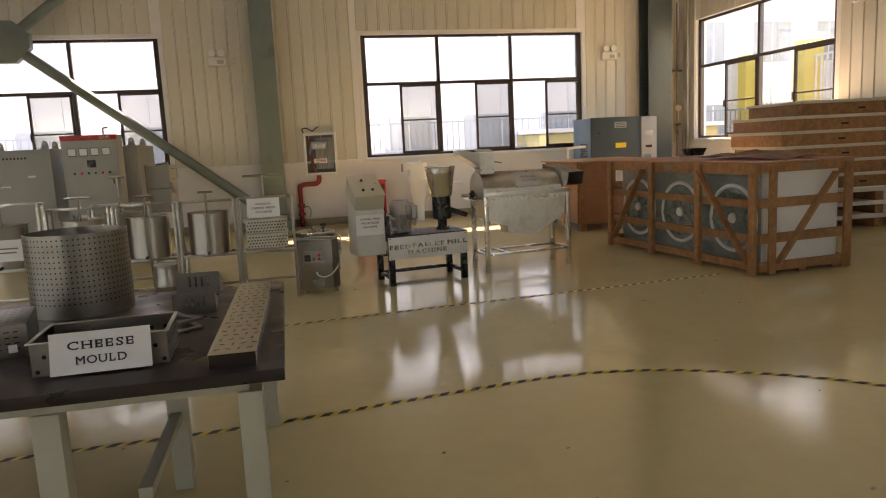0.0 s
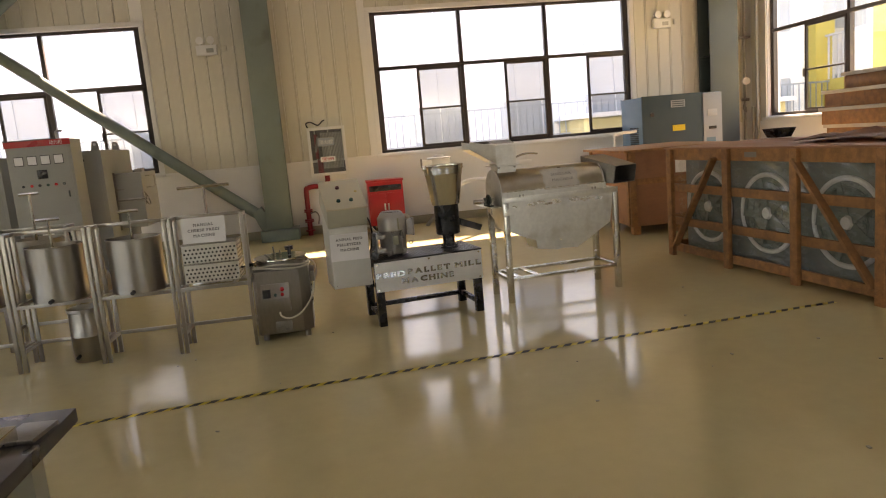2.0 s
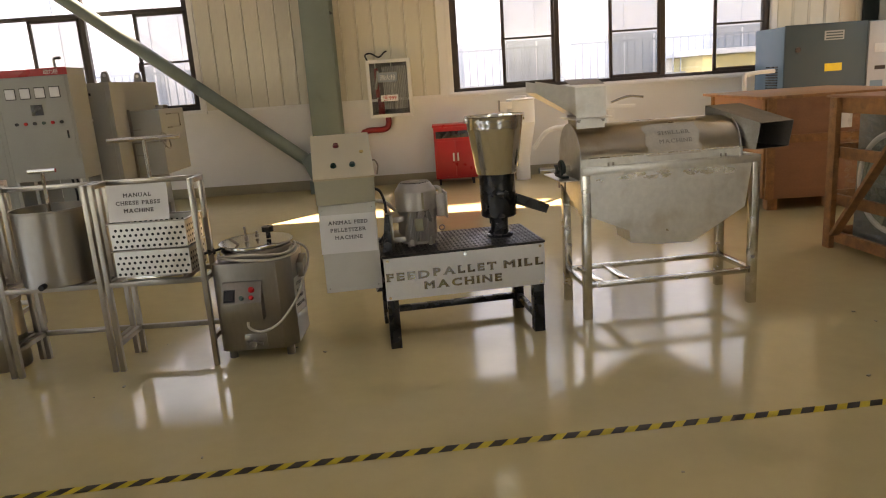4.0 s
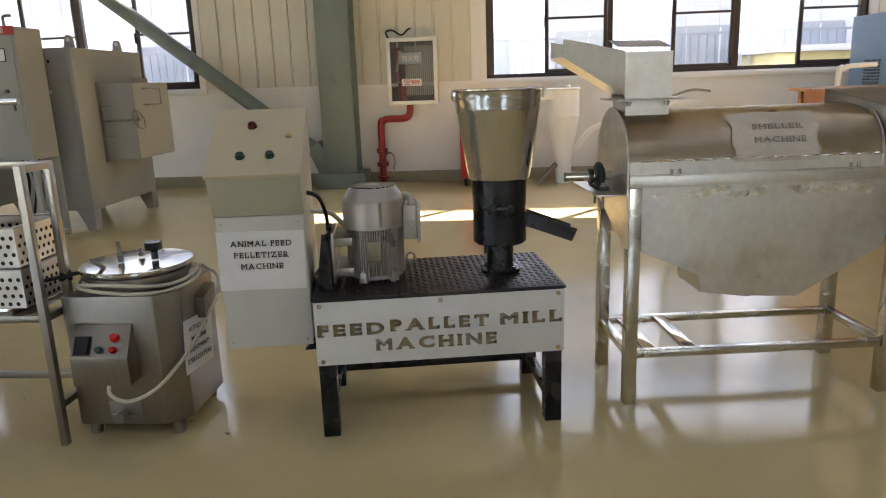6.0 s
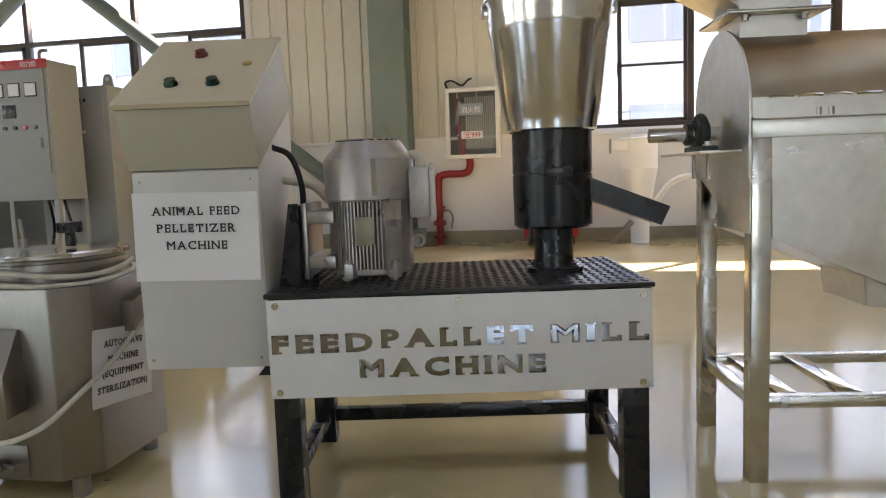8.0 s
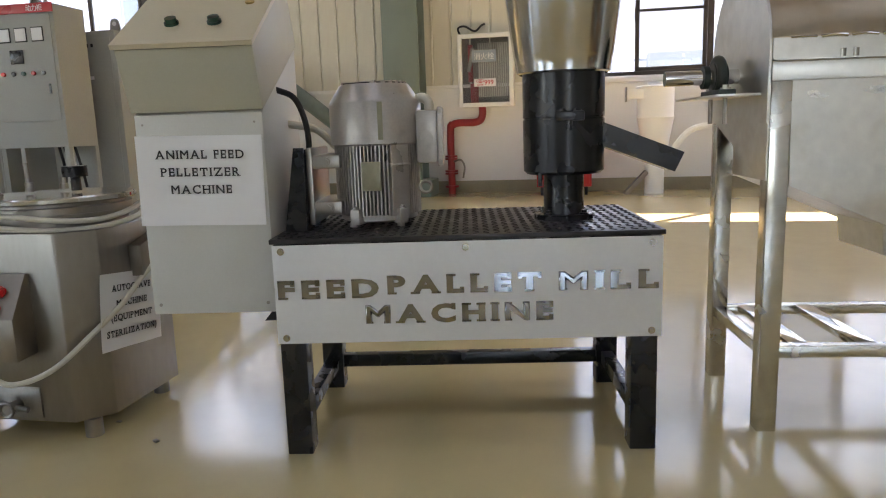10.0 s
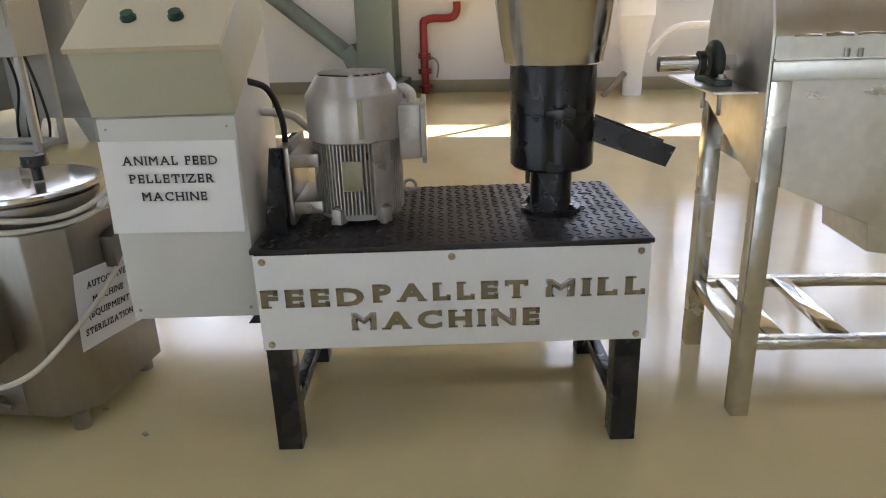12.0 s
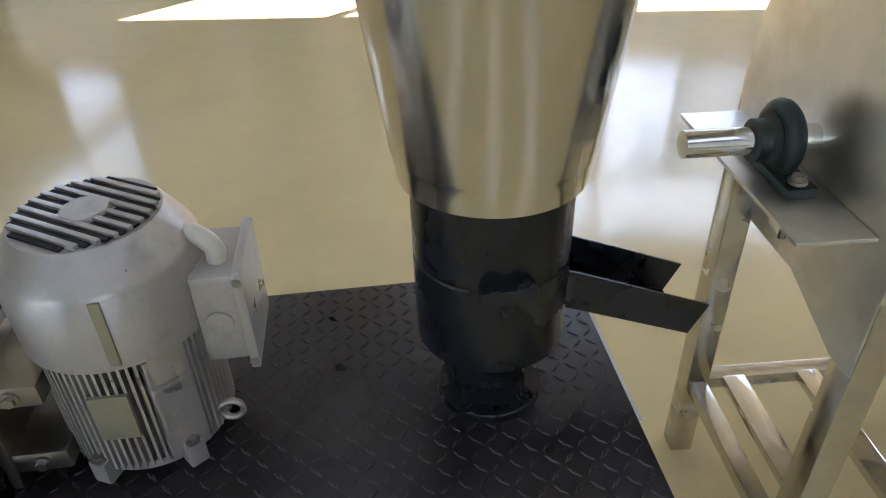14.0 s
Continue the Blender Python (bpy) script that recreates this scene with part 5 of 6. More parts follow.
for z in (0.09, 0.39, 0.76, 1.125):
    plank((0.0, -0.045, z), (CL, -0.045, z), 0.035, 0.085 if z < 1 else 0.12, (0, 0, 1))
    plank((0.0, -CD + 0.045, z), (CL, -CD + 0.045, z), 0.035, 0.10)
    plank((-0.02, -0.03, z + 0.01), (-0.02, -CD + 0.03, z + 0.01), 0.03, 0.10)
    plank((CL + 0.02, -0.03, z + 0.01), (CL + 0.02, -CD + 0.03, z + 0.01), 0.03, 0.10)
plank((-0.04, -0.18, 0.02), (-0.04, -0.18, 1.15), 0.03, 0.09, (0, 1, 0))
plank((-0.04, -CD + 0.1, 0.02), (-0.04, -CD + 0.1, 1.15), 0.03, 0.09, (0, 1, 0))
plank((0.10, 0.005, 0.12), (0.93, 0.005, 1.09), 0.03, 0.075, (0, 1, 0))
plank((2.78, 0.005, 0.12), (2.05, 0.005, 1.09), 0.03, 0.075, (0, 1, 0))
plank((-0.045, -0.25, 0.12), (-0.045, -1.0, 1.05), 0.03, 0.08, (1, 0, 0))
for y in (-0.2, -0.63, -1.07):
    plank((0.0, y, 0.045), (CL, y, 0.045), 0.1, 0.07)
for k in range(5):
    y0 = -CD - 0.03 + k * 0.262
    part("lid_board", box(B(), -0.06 - 0.02 * (k % 2), CL + 0.05 + 0.03 * (k % 3), y0, y0 + 0.25, CH - 0.03, CH - 0.012, 0.003), PLY, crate)
unit = part("fan_unit", box(B(), 0.10, CL - 0.1, -CD + 0.12, -0.16, 0.09, 1.10, 0.015), UNITGREY, crate, "grey sheet metal fan unit")
part("end_panel", box(B(), 0.07, 0.099, -CD + 0.12, -0.16, 0.09, 1.10, 0.004), WHITE, unit, "white end panel")
for x in (0.52, 1.46, 2.37):
    m = Matrix.Rotation(radians(90), 4, "X")
    part("fan_ring", ring(B(), (x, -0.15, 0.57), 0.36, 0.023, m, 56, 10), WHITE, unit, "white round fan shroud")
    part("fan_guard", rod(B(), (x, -0.162, 0.57), (x, -0.148, 0.57), 0.355, seg=48), FANGLASS, unit, "grey-green fan face")
    part("fan_hub", rod(B(), (x, -0.148, 0.57), (x, -0.122, 0.57), 0.06, 0.05, 24), WHITE, unit, "pale round fan hub")
    bm = ring(B(), (x, -0.143, 0.57), 0.2, 0.004, m, 40, 6)
    ring(bm, (x, -0.143, 0.57), 0.29, 0.004, m, 40, 6)
    for a in range(5):
        d = Vector((math.cos(a * 1.257), 0, math.sin(a * 1.257)))
        beam(bm, Vector((x, -0.142, 0.57)) + d * 0.06, Vector((x, -0.142, 0.57)) + d * 0.33, 0.1, 0.004, 0, (0.3, 1, 0.2))
    part("fan_wheel", bm, STEELGREEN, unit)
bm = B()
nx, nz = 70, 36
vs = [[bm.verts.new((0.06 + i * (CL - 0.12) / nx, -0.10 + 0.009 * math.sin(i * 1.7 + j * 2.9) + 0.012 * math.sin(i * 0.9 - j * 2.3) + 0.006 * math.sin(j * 4.1 + i * 0.3), 0.12 + j * 0.98 / nz)) for i in range(nx + 1)] for j in range(nz + 1)]
for j in range(nz):
    for i in range(nx):
        bm.faces.new((vs[j][i], vs[j][i + 1], vs[j + 1][i + 1], vs[j + 1][i]))
f = part("plastic_film", bm, FILM, crate, "crinkled clear plastic film")
f.visible_shadow = False
part("stencil_mark", box(B(), 1.45, 1.62, -0.0275, -0.0265, 1.10, 1.15), INKFADE, crate)
part("stencil_mark", box(B(), -0.0365, -0.0355, -0.75, -0.55, 1.12, 1.16), INKFADE, crate)
# things on the crate
bm = B()
nx = 18
rows = []
for i in range(nx + 1):
    u = i / nx
    rows.append([bm.verts.new((0.2 + u * 1.3, -CD + 0.1 + k * 0.14, CH + 0.012 + (0.10 * math.sin(u * math.pi) * (0.6 + 0.2 * math.sin(k * 1.3 + i)) + 0.02 * math.sin(i * 1.9 + k)) * (1 - abs(k - 3) / 5))) for k in range(7)])
for a, b in zip(rows, rows[1:]):
    for k in range(6):
        bm.faces.new((a[k], b[k], b[k + 1], a[k + 1]))
bmesh.ops.solidify(bm, geom=bm.faces[:], thickness=0.006)
ob = single("torn_cover_sheet", bm, PLY, "torn brown cover sheet lying on the crate", "sheet")
ob.matrix_basis = CR
bm = B()
sheet(bm, [(0, 0, 0.0), (0.3, 0, 0.0), (0.38, -0.03, 0.16), (-0.08, -0.03, 0.16)], 0.004)
sheet(bm, [(0, 0.25, 0.0), (0.3, 0.25, 0.0), (0.38, 0.28, 0.16), (-0.08, 0.28, 0.16)], 0.004)
sheet(bm, [(0, 0, 0.0), (0, 0.25, 0.0), (-0.08, 0.28, 0.16), (-0.08, -0.03, 0.16)], 0.004)
sheet(bm, [(0.3, 0, 0.0), (0.3, 0.25, 0.0), (0.38, 0.28, 0.16), (0.38, -0.03, 0.16)], 0.004)
sheet(bm, [(0, 0, 0.0), (0.3, 0, 0.0), (0.3, 0.25, 0.0), (0, 0.25, 0.0)], 0.004)
ob = single("feed_hopper", bm, BLACK, "small black tapered hopper lying on the crate", "hopper")
ob.matrix_basis = CR @ pose(2.55, -1.12, CH + 0.0, 0, 0, -94.9) @ Matrix.Scale(0.62, 4)

# ---- plywood crate ----
pc = thing("plywood_crate", "closed reddish plywood crate on pine skids", "crate", pose(6.2, 11.2, 0, 0, 0, -3))
PW, PD, PH = 1.35, 1.7, 1.15
part("panel", box(B(), 0, PW, 0, 0.02, 0.12, PH - 0.03, 0.003), PLY, pc)
part("panel", box(B(), 0, 0.02, 0.02, PD, 0.12, PH - 0.03, 0.003), PLY, pc)
part("panel", box(B(), PW - 0.02, PW, 0.02, PD, 0.12, PH - 0.03, 0.003), PLY, pc)
part("panel", box(B(), 0.02, PW - 0.02, PD - 0.02, PD, 0.12, PH - 0.03, 0.003), PLY, pc)
part("lid", box(B(), -0.09, PW + 0.05, -0.06, PD + 0.05, PH - 0.03, PH, 0.004), WOOD, pc)
for x in (-0.012, PW - 0.07):
    part("batten", box(B(), x, x + 0.085, -0.022, -0.001, 0.12, PH - 0.032, 0.003), WOOD, pc)
    part("batten", box(B(), -0.022, -0.001, 0.03 + (x > 0) * (PD - 0.15), 0.11 + (x > 0) * (PD - 0.15), 0.12, PH - 0.032, 0.003), WOOD, pc)
part("batten", box(B(), 0.075, PW - 0.075, -0.022, -0.001, 0.68, 0.76, 0.003), WOOD, pc)
part("batten", box(B(), -0.022, -0.001, 0.115, PD - 0.125, 0.68, 0.76, 0.003), WOOD, pc)
for x in (0.03, PW / 2 - 0.05, PW - 0.13):
    for y in (0.02, PD / 2, PD - 0.14):
        part("skid_block", box(B(), x, x + 0.1, y, y + 0.12, 0, 0.118, 0.005), WOOD, pc)
part("shipping_note", box(B(), 0.62, 0.80, -0.026, -0.0225, 0.80, 1.05), PAPER, pc, "white shipping note")

# ---- air compressor ----
cp = thing("air_compressor", "dark teal and blue cabinet air compressor", "compressor", pose(7.6, 13.8, 0))
part("base", box(B(), 0.0, 1.45, 0.02, 0.88, 0.0, 0.12, 0.008), BLACK, cp)
part("front_panel", box(B(), 0.0, 1.10, 0.0, 0.03, 0.12, 1.92, 0.008), TEAL, cp)
part("control_column", box(B(), 1.105, 1.45, -0.02, 0.03, 0.12, 1.90, 0.008), LTGREY, cp, "light grey control column")
part("housing", box(B(), 0.0, 1.45, 0.03, 0.88, 0.12, 1.91, 0.012), BLUE, cp, "steel blue side housing")
bm = B()
for k in range(12):
    box(bm, -0.006, 0.002, 0.18, 0.52, 1.0 + k * 0.035, 1.018 + k * 0.035)
part("vent_slat", bm, BLACK, cp, kind="stuff")
part("maker_plate", box(B(), 0.52, 0.78, -0.004, 0.0, 1.70, 1.82), LTGREY, cp)
for k in range(3):
    part("maker_bar", box(B(), 0.54, 0.76, -0.007, -0.004, 1.715 + k * 0.035, 1.732 + k * 0.035), TEAL, cp)
part("warning_label", box(B(), 0.54, 0.77, -0.004, 0.0, 1.30, 1.40), YELLOW, cp, "yellow warning label")
part("panel_lock", rod(B(), (0.17, 0.0, 1.60), (0.17, -0.02, 1.60), 0.035, seg=18), BLACK, cp)
part("display", box(B(), 1.18, 1.36, -0.028, -0.02, 1.50, 1.62, 0.004), FARWIN, cp)
part("label_plate", box(B(), 1.2, 1.34, -0.024, -0.02, 1.28, 1.33), BLACK, cp)
part("label_plate", box(B(), 1.15, 1.32, -0.024, -0.02, 0.98, 1.14), BLUE, cp)
rail = thing("tube_rail", "bent white tube rail beside the compressor", "rail", pose(7.12, 13.9, 0))
part("tube", tube(B(), [(0, 0, 0.0), (0, 0, 1.22), (0.04, 0, 1.31), (0.12, 0, 1.34), (0.40, 0, 1.35)], 0.028, 12, 6), PLASTER, rail)

# ---- stacked timber trays ----
for k, (x0, x1, dy) in enumerate(((0.35, 1.72, 0.0), (0.15, 1.72, 0.02), (0.05, 1.72, 0.0), (0.0, 1.72, 0.03), (0.02, 1.72, 0.0), (0.30, 1.72, 0.02))):
    t = thing("timber_tray", "reddish pine tray stacked in a tall pile", "tray", pose(8.55, 9.35, 0.62 + k * 0.215, 0, 0, -4), "stacked timber trays")
    h = 0.17
    part("front_board", box(B(), x0, x1, dy, dy + 0.03, 0, h, 0.005), WOOD, t)
    part("back_board", box(B(), x0, x1, 1.3 + dy, 1.33 + dy, 0, h, 0.005), WOOD, t)
    part("end_board", box(B(), x0, x0 + 0.03, dy + 0.03, 1.3 + dy, 0, h, 0.005), WOOD, t)
    part("base_board", box(B(), x0 - 0.03, x1 + 0.02, dy - 0.03, 1.36 + dy, h + 0.001, h + 0.044, 0.004), CARD, t)
    part("handle_slot", box(B(), x0 + 0.9, x0 + 1.02, dy - 0.003, dy, 0.07, 0.095), HOLE, t)
base = thing("pallet_stack", "low grey pallet pile under the timber trays", "pallet", pose(8.55, 9.35, 0, 0, 0, -4))
for k in range(3):
    part("deck", box(B(), 0.0, 1.72, 0.0, 1.33, 0.14 + k * 0.2, 0.20 + k * 0.2, 0.005), CARD, base)
    for x in (0.05, 0.8, 1.55):
        part("block", box(B(), x, x + 0.14, 0.03, 1.3, 0.0 + k * 0.2, 0.14 + k * 0.2, 0.005), WOOD, base)
part("top_deck", box(B(), 0.0, 1.72, 0.0, 1.33, 0.6, 0.618, 0.003), WHITE, base)

# ---- furnace group ----
fc = thing("furnace_control_cabinet", "grey furnace control cabinet with red header on angle stand", "cabinet", pose(-1.64, 11.74, 0))
part("body", box(B(), 0.0, 0.76, 0.0, 0.38, 0.76, 1.92, 0.008), FURN, fc)
part("header", box(B(), -0.004, 0.764, -0.012, 0.0, 1.85, 1.925, 0.003), RED, fc, "red header strip")
lettering("动力柜", 0.055, WHITE, fc, pose(0.60, -0.0135, 1.887, 90))
part("door", box(B(), 0.03, 0.73, -0.012, 0.0, 0.98, 1.84, 0.004), FURN, fc)
for k in range(4):
    x = 0.14 + k * 0.155
    part("meter", box(box(B(), x - 0.05, x + 0.05, -0.024, -0.012, 1.63, 1.73, 0.004), x - 0.04, x + 0.04, -0.027, -0.024, 1.645, 1.715), PAPER, fc, "square panel meter")
    part("meter_rim", box(B(), x - 0.055, x + 0.055, -0.021, -0.012, 1.622, 1.738, 0.003), INK, fc)
part("display", box(B(), 0.33, 0.45, -0.025, -0.012, 1.45, 1.56, 0.004), BLACK, fc)
for k in range(6):
    part("button", rod(B(), (0.15 + k * 0.095, -0.012, 1.37), (0.15 + k * 0.095, -0.03, 1.37), 0.017, seg=14), (BLACK, REDBUTTON, BLACK, GREENBUTTON, REDBUTTON, BLACK)[k], fc)
part("door_lock", box(B(), 0.66, 0.675, -0.02, -0.012, 1.2, 1.28), BLACK, fc)
for x in (0.0, 0.715):
    for y in (0.0, 0.335):
        part("leg", box(B(), x, x + 0.045, y, y + 0.045, 0, 0.76, 0.003), FURN, fc)
for y in (0.0, 0.335):
    part("rail", box(B(), 0.045, 0.715, y, y + 0.04, 0.02, 0.06, 0.003), FURN, fc)
for x in (0.0, 0.715):
    part("rail", box(B(), x, x + 0.045, 0.045, 0.335, 0.02, 0.06, 0.003), FURN, fc)
for k in range(4):
    part("cable", tube(B(), [(0.5 + k * 0.05, 0.2, 0.8), (0.5 + k * 0.06, 0.25, 0.5), (0.3 + k * 0.1, 0.4, 0.2), (0.2 + k * 0.1, 0.5, 0.02)], 0.012, 8), RUBBER, fc)
part("conduit", rod(B(), (0.62, 0.2, 0.0), (0.62, 0.2, 0.76), 0.03, seg=14), WHITE, fc)
part("roof_tap", tube(B(), [(0.55, 0.2, 1.92), (0.55, 0.2, 2.02), (0.62, 0.2, 2.03)], 0.015, 8), PERF, fc)


def furnace(m, w, depth, label, door):
    t = thing("box_furnace", label, "furnace", m, "box furnaces")
    part("body", box(B(), 0, w, 0, depth, 0.2, 1.76, 0.01), FURN, t)
    part("front_panel", box(B(), 0.03, w - 0.05, -0.006, 0.0, 0.3, 1.70, 0.003), FURN, t)
    for x in (0.0, w - 0.18):
        for y in (0.0, depth - 0.12):
            part("leg", prism(B(), [(x, 0.2), (x + 0.18, 0.2), (x + 0.18, 0.0), (x + 0.10, 0.0)] if x else [(x, 0.2), (x + 0.18, 0.2), (x + 0.08, 0.0), (x, 0.0)], y, y + 0.12, "y", 0.004), FURN, t)
    for x, y in ((0.12, 0.2), (w - 0.12, 0.2), (w - 0.12, depth - 0.25)):
        bm = prism(B(), [(x - 0.055, 1.76), (x + 0.055, 1.76), (x + 0.04, 1.86), (x + 0.02, 1.885), (x - 0.02, 1.885), (x - 0.04, 1.86)], y - 0.01, y + 0.01, "y", 0.003)
        lug = part("lifting_lug", bm, FURN, t)
        part("lug_hole", rod(B(), (x, y - 0.0115, 1.84), (x, y + 0.0115, 1.84), 0.02, seg=16), PAPER, lug)
    if door:
        d = part("door", box(B(), w + 0.004, w + 0.37, 0.36, 1.16, 0.66, 1.42, 0.01), FURN, t, "heavy box door with hand wheel")
        part("door_edge", box(B(), w + 0.002, w + 0.03, 0.345, 0.36, 0.64, 1.44, 0.004), PERF, d)
        part("latch_rod", rod(B(), (w + 0.02, 0.33, 1.05), (w + 0.33, 0.33, 1.06), 0.012, seg=10), PERF, d)
        part("hand_wheel", ring(B(), (w + 0.40, 0.36, 1.06), 0.1, 0.009, Matrix.Rotation(radians(70), 4, "Y"), 28, 8), PERF, d)
        bm = B()
        for a in range(3):
            q = Vector((0.02 * math.cos(a * 2.09), math.cos(a * 2.09), math.sin(a * 2.09))) * 0.095
            rod(bm, Vector((w + 0.40, 0.36, 1.06)), Vector((w + 0.40, 0.36, 1.06)) + q, 0.006, seg=8)
        rod(bm, (w + 0.33, 0.36, 1.06), (w + 0.41, 0.36, 1.06), 0.018, seg=12)
        part("wheel_spoke", bm, PERF, d)
        for z in (0.9, 1.2):
            part("hinge", box(B(), w + 0.01, w + 0.13, 0.35, 0.36, z - 0.006, z + 0.006), PERF, d)
        part("door_handle", tube(B(), [(w + 0.37, 0.55, 1.2), (w + 0.42, 0.57, 1.2), (w + 0.42, 0.85, 1.2), (w + 0.42, 0.85, 1.36), (w + 0.42, 0.57, 1.36), (w + 0.37, 0.55, 1.36)], 0.008, 8, 0), PERF, d)
        part("top_fitting", box(B(), w + 0.2, w + 0.3, 0.7, 0.85, 1.42, 1.47, 0.004), PERF, d)
    bm = B()
    for k in range(7):
        box(bm, 0.2 + k * 0.05, 0.222 + k * 0.05, -0.009, -0.006, 1.62, 1.65)
    part("vent_slot", bm, HOLE, t, kind="stuff")
    part("rating_label", box(B(), w - 0.34, w - 0.24, -0.009, -0.006, 1.34, 1.37), PAPER, t)
    return t


furnace(pose(-1.43, 12.24, 0), 0.74, 1.36, "grey box furnace with side door and hand wheel", True)
furnace(pose(-2.80, 12.24, 0), 0.86, 0.95, "grey box furnace with lifting lugs", False)

# ---- fire hydrant box and pipe ----
hy = thing("fire_hydrant_cabinet", "white framed fire hose cabinet with glass door", "cabinet", pose(1.92, 14.98, 0))
HW, HZ0, HZ1 = 0.66, 1.045, 1.895
bm = box(B(), 0, 0.05, 0, 0.05, HZ0, HZ1, 0.005)
box(bm, HW - 0.05, HW, 0, 0.05, HZ0, HZ1, 0.005)
box(bm, 0.05, HW - 0.05, 0, 0.05, HZ0, HZ0 + 0.05, 0.005)
box(bm, 0.05, HW - 0.05, 0, 0.05, HZ1 - 0.05, HZ1, 0.005)
part("door_frame", bm, WHITE, hy, "white aluminium door frame")
bm = box(B(), 0, 0.01, 0.05, 0.22, HZ0, HZ1)
box(bm, HW - 0.01, HW, 0.05, 0.22, HZ0, HZ1)
box(bm, 0.01, HW - 0.01, 0.05, 0.22, HZ0, HZ0 + 0.01)
box(bm, 0.01, HW - 0.01, 0.05, 0.22, HZ1 - 0.01, HZ1)
part("case", bm, WHITE, hy)
part("case_back", box(B(), 0.01, HW - 0.01, 0.20, 0.218, HZ0 + 0.01, HZ1 - 0.01), DARKBACK, hy)
p = part("glass_door", box(B(), 0.05, HW - 0.05, 0.02, 0.025, HZ0 + 0.05, HZ1 - 0.05), GLASS, hy)
p.visible_shadow = False
bm = B()
for k in range(14):
    x = 0.235 + k * 0.0262
    tube(bm, [(x, 0.12, HZ0 + 0.12), (x + 0.012, 0.10, HZ0 + 0.4), (x, 0.12, HZ1 - 0.10)], 0.011, 6, 5)
part("fire_hose", bm, HOSE, hy, "coiled canvas fire hose")
part("riser", rod(rod(B(), (0.18, 0.12, HZ0), (0.18, 0.12, HZ0 + 0.28), 0.05, seg=18), (0.14, 0.1, HZ0 + 0.3), (0.14, 0.1, HZ1 - 0.12), 0.03, seg=14), REDPIPE, hy)
part("nozzle", rod(B(), (0.12, 0.08, HZ0 + 0.42), (0.18, 0.08, HZ1 - 0.16), 0.022, 0.03, 14), SS, hy)
part("notice", box(B(), 0.17, 0.46, 0.014, 0.0195, HZ1 - 0.33, HZ1 - 0.19), LTGREY, hy)
lettering("消火栓", 0.085, WHITE, hy, pose(0.315, 0.013, HZ1 - 0.262, 90), thick=0.0005)
part("notice", box(B(), 0.19, 0.45, 0.014, 0.0195, HZ0 + 0.24, HZ0 + 0.33), WHITE, hy)
lettering("☎999", 0.075, RED, hy, pose(0.32, 0.013, HZ0 + 0.285, 90), bold=0.001)
part("cable", tube(B(), [(0.02, 0.12, HZ1), (0.0, 0.1, HZ1 + 0.08), (0.08, 0.1, HZ1 + 0.1), (0.2, 0.1, HZ1 + 0.04), (0.28, 0.1, HZ1 + 0.1), (0.32, 0.12, HZ1 + 0.12)], 0.012, 8), RUBBER, hy)
rp = thing("fire_water_pipe", "red painted fire water pipe with valve", "pipe", pose(0, 0, 0))
part("pipe", tube(B(), [(2.19, 15.09, 1.045), (2.19, 15.09, 0.96), (2.16, 15.09, 0.89), (2.08, 15.09, 0.865), (1.90, 15.09, 0.865), (1.82, 15.09, 0.84), (1.79, 15.09, 0.76), (1.79, 15.09, 0.0)], 0.045, 16, 6), REDPIPE, rp)
for z, r in ((0.08, 0.085), (0.24, 0.08), (0.27, 0.08), (0.42, 0.075), (0.45, 0.075)):
    part("flange", rod(B(), (1.79, 15.09, z), (1.79, 15.09, z + 0.022), r, seg=22), REDPIPE, rp)
part("valve_lever", tube(B(), [(1.83, 15.05, 0.4), (1.92, 15.0, 0.42), (1.97, 14.98, 0.34), (1.95, 14.98, 0.2)], 0.012, 8), PERF, rp)

# ---- red tool cabinet ----
tc = thing("tool_cabinet", "red steel tool cabinet on black castors", "cabinet", pose(2.86, 14.62, 0))
part("body", box(B(), 0, 0.62, 0, 0.42, 0.1, 0.86, 0.01), RED, tc)
part("top_tray", box(B(), -0.015, 0.635, -0.02, 0.44, 0.86, 0.895, 0.008), RED, tc)
part("drawer_gap", box(B(), 0.03, 0.59, -0.006, 0.0, 0.70, 0.80, 0.003), BLACK, tc, "dark open drawer slot")
for x in (0.025, 0.315):
    d = part("door", box(B(), x, x + 0.28, -0.012, 0.0, 0.13, 0.66, 0.004), RED, tc)
for x in (0.265, 0.33):
    part("handle", box(B(), x, x + 0.025, -0.03, -0.012, 0.36, 0.48, 0.004), WHITE, tc)
for x in (0.06, 0.56):
    for y in (0.06, 0.36):
        part("castor", rod(rod(B(), (x - 0.015, y, 0.045), (x + 0.015, y, 0.045), 0.045, seg=18), (x, y, 0.045), (x, y, 0.1), 0.02, seg=10), RUBBER, tc)

# ---- cyclone ----
cy = thing("cyclone_separator", "pale grey sheet metal cyclone separator at the wall", "separator", pose(4.18, 14.78, 0))
part("cylinder", lathe(B(), [(0.0, 1.2), (0.19, 1.2), (0.215, 1.19), (0.215, 1.18), (0.2, 1.17), (0.2, 0.86), (0.205, 0.85), (0.2, 0.84), (0.105, 0.3), (0.105, 0.0), (0, 0)], (0, 0, 0), 40), PLASTER, cy)
part("top_cap", rod(B(), (0, 0, 1.2), (0, 0, 1.235), 0.09, seg=24), PLASTER, cy)
part("inlet", box(B(), -0.32, -0.12, -0.14, -0.02, 1.06, 1.16, 0.003), PLASTER, cy)
fl = part("inlet_flange", box(B(), -0.335, -0.32, -0.17, 0.01, 1.03, 1.19, 0.003), PERF, cy)
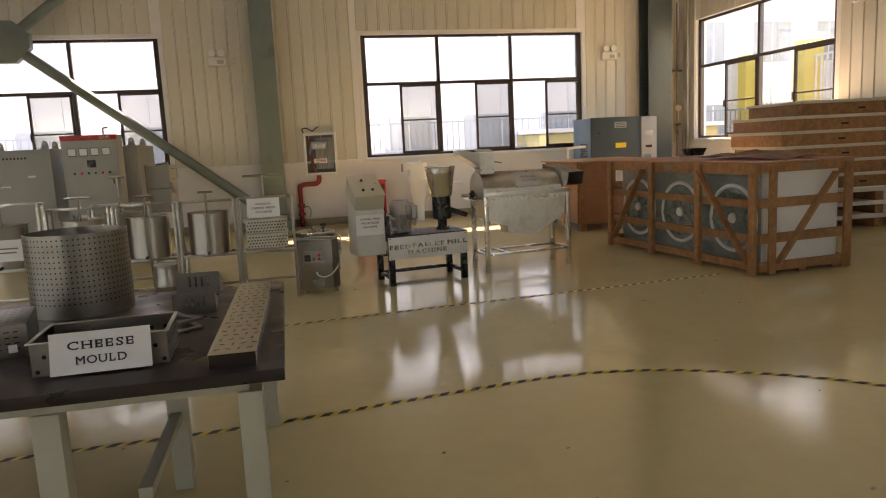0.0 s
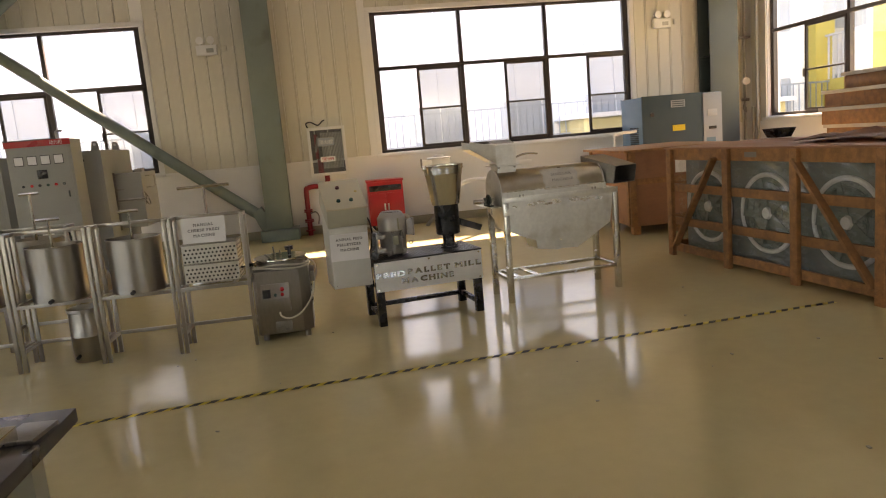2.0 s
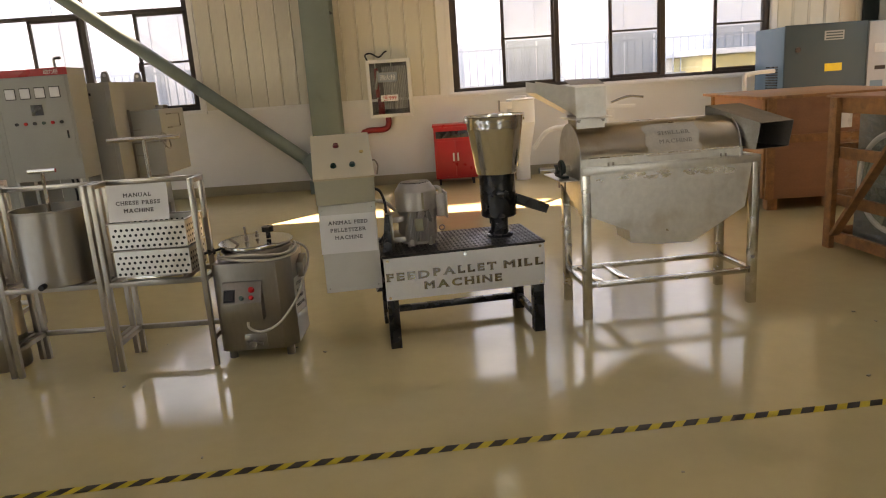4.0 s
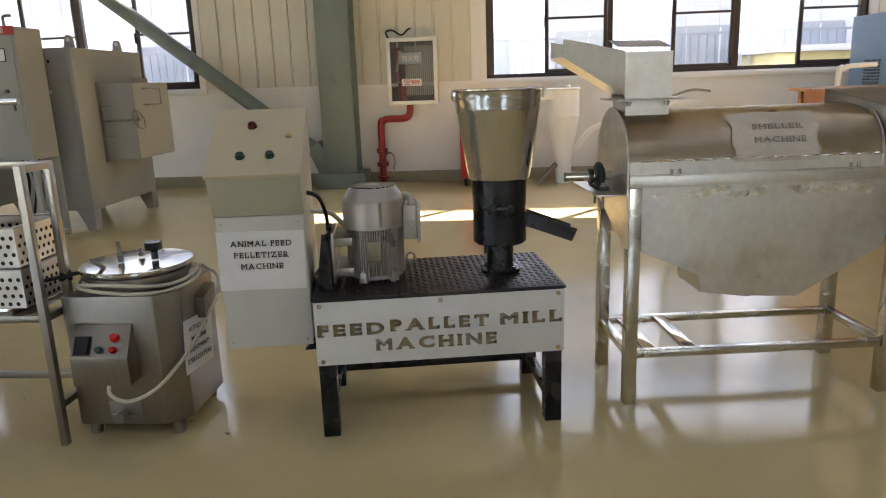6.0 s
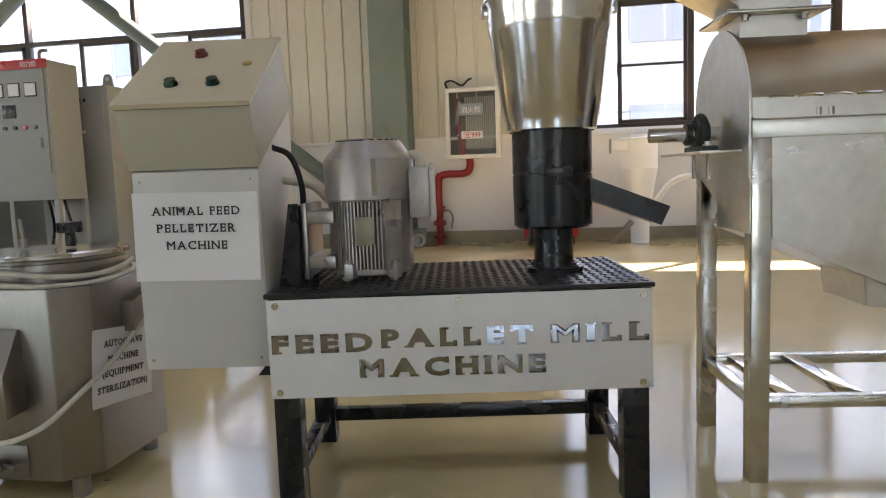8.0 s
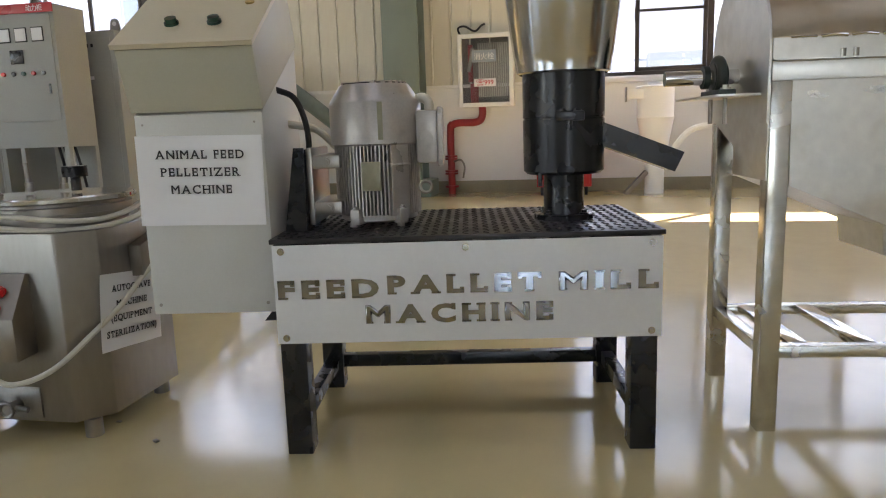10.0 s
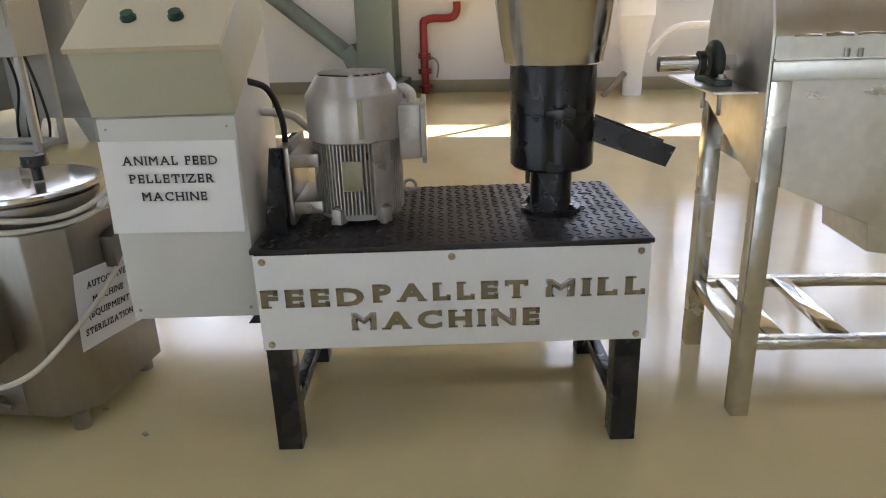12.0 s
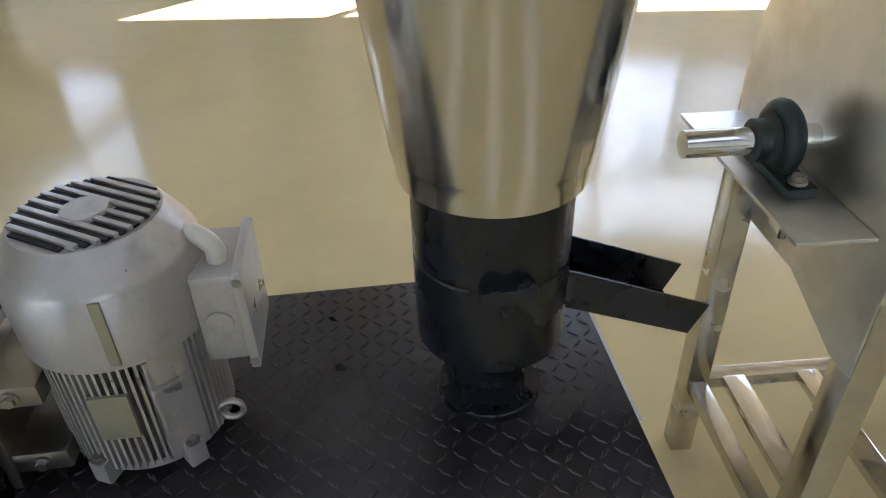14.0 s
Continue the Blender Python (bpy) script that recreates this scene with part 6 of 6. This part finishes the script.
part("support_leg", tube(B(), [(0.15, -0.1, 0.45), (0.4, -0.15, 0.72), (0.9, -0.15, 0.74)], 0.035, 10, 5), PLASTER, cy)
part("support_leg", beam(B(), (-0.09, -0.05, 0.25), (-0.33, -0.12, 0.0), 0.06, 0.05, 0.004), PERF, cy)
tub = thing("white_fitting", "white bracketed fitting with chrome arm by the wall", "fitting", pose(5.35, 14.7, 0))
part("stand", box(B(), 0.1, 0.2, 0, 0.1, 0, 0.95, 0.01), PLASTER, tub)
part("bracket", prism(B(), [(0.0, 0.95), (0.5, 0.95), (0.52, 1.0), (0.12, 1.02), (0.06, 1.2), (0.0, 1.22)], 0.0, 0.06, "y", 0.006), PLASTER, tub)
part("arm", tube(B(), [(0.15, 0.0, 1.05), (0.4, -0.02, 1.12), (0.62, -0.02, 1.1)], 0.018, 10, 6), SSMIRROR, tub)

# ---- emergency lights, conduits ----
for m in (pose(0.40, YW - 0.03, 3.36), pose(8.66, YW - 0.03, 3.30), pose(XR - 0.03, 9.9, 3.5, 0, 0, -90)):
    t = thing("emergency_light", "white twin-head emergency light on the wall", "lamp", m, "emergency lights")
    part("case", box(B(), -0.17, 0.17, -0.08, 0.0, -0.10, 0.07, 0.01), WHITE, t)
    part("label", box(B(), 0.0, 0.12, -0.083, -0.08, -0.06, 0.01), FURN, t)
    for s in (-0.09, 0.09):
        part("lamp_head", rod(rod(B(), (s, -0.04, 0.07), (s, -0.04, 0.1), 0.02, seg=10), (s, -0.01, 0.15), (s, -0.11, 0.14), 0.05, 0.065, 18), WHITE, t)
    part("wall_box", box(B(), 0.26, 0.33, -0.03, 0.0, -0.04, 0.05, 0.005), PANEL, t)
cd = thing("pipe_riser", "grey wall pipes with gauge and valve in the corner", "pipe", pose(0, 0, 0))
for x, y, r, h in ((10.3, 15.1, 0.022, 4.4), (10.33, 14.86, 0.035, 1.6), (10.33, 14.72, 0.03, 5.0)):
    part("pipe", rod(B(), (x, y, 0), (x, y, h), r, seg=14), FURN, cd)
part("gauge", rod(B(), (10.3, 15.06, 2.1), (10.28, 15.0, 2.1), 0.07, seg=22), WHITE, cd)
part("valve", rod(B(), (10.22, 15.06, 1.75), (10.36, 15.06, 1.75), 0.03, seg=12), PERF, cd)
part("gauge_loop", tube(B(), [(10.3, 15.08, 1.75), (10.22, 15.02, 1.6), (10.26, 15.0, 1.52), (10.3, 15.06, 1.6)], 0.012, 8), PERF, cd)
part("clamp", box(B(), 10.2, 10.4, 15.04, 15.16, 2.9, 2.94, 0.003), PERF, cd)

# ---- crumbs on the floor ----
rng = random.Random(4)
bm = B()
for k in range(46):
    x, y = rng.uniform(-0.5, 6.0), rng.uniform(2.5, 8.4)
    s = rng.uniform(0.004, 0.012)
    box(bm, -s, s, -s * 0.6, s * 0.6, 0, s * 0.5, 0, pose(x, y, 0.0005, 0, 0, rng.uniform(0, 180)))
single("floor_debris", bm, SKIRT, "small dark crumbs scattered on the floor", "debris", "stuff", False)

# ---- wall panels ----
PITCH, PT = 0.24, 0.012


def panel_mesh(h):
    bm = B()
    prism(bm, [(0.004, 0.0), (0.004, -PT * 0.5), (0.014, -PT), (PITCH - 0.03, -PT), (PITCH - 0.02, -PT - 0.012), (PITCH - 0.006, -PT - 0.012), (PITCH - 0.001, 0.0)], 0, h, "z")
    me = bpy.data.meshes.new("panel")
    bm.normal_update()
    bm.to_mesh(me)
    bm.free()
    me.materials.append(PANEL)
    return me


MESHES = {}


def panels(parent, lo, hi, z0, z1, place):
    h = round(z1 - z0, 3)
    if h not in MESHES:
        MESHES[h] = panel_mesh(h)
    for k in range(int((hi - lo + 0.02) / PITCH)):
        ob = new("panel", MESHES[h])
        ob.parent, ob.matrix_basis = parent, place(lo + k * PITCH, z0)


def on_north(x, z):
    return pose(x, YW, z)


def on_east(y, z):
    return pose(XR, y + PITCH, z, 0, 0, -90)


for lo, hi, z0, z1 in ((-8.0, -5.60, 1.326, HT), (-0.58, 3.12, 1.326, HT), (8.14, 10.38, 1.326, HT), (-5.58, -0.6, HEAD + 0.082, HT), (3.14, 8.13, HEAD + 0.082, HT)):
    panels(wall_north, lo, hi, z0, z1, on_north)
for lo, hi, z0, z1 in ((2.0, 10.5, 1.326, HT), (14.52, 15.15, 1.326, HT), (10.5, 14.5, HEAD + 0.11, HT)):
    panels(wall_east, lo, hi, z0, z1, on_east)
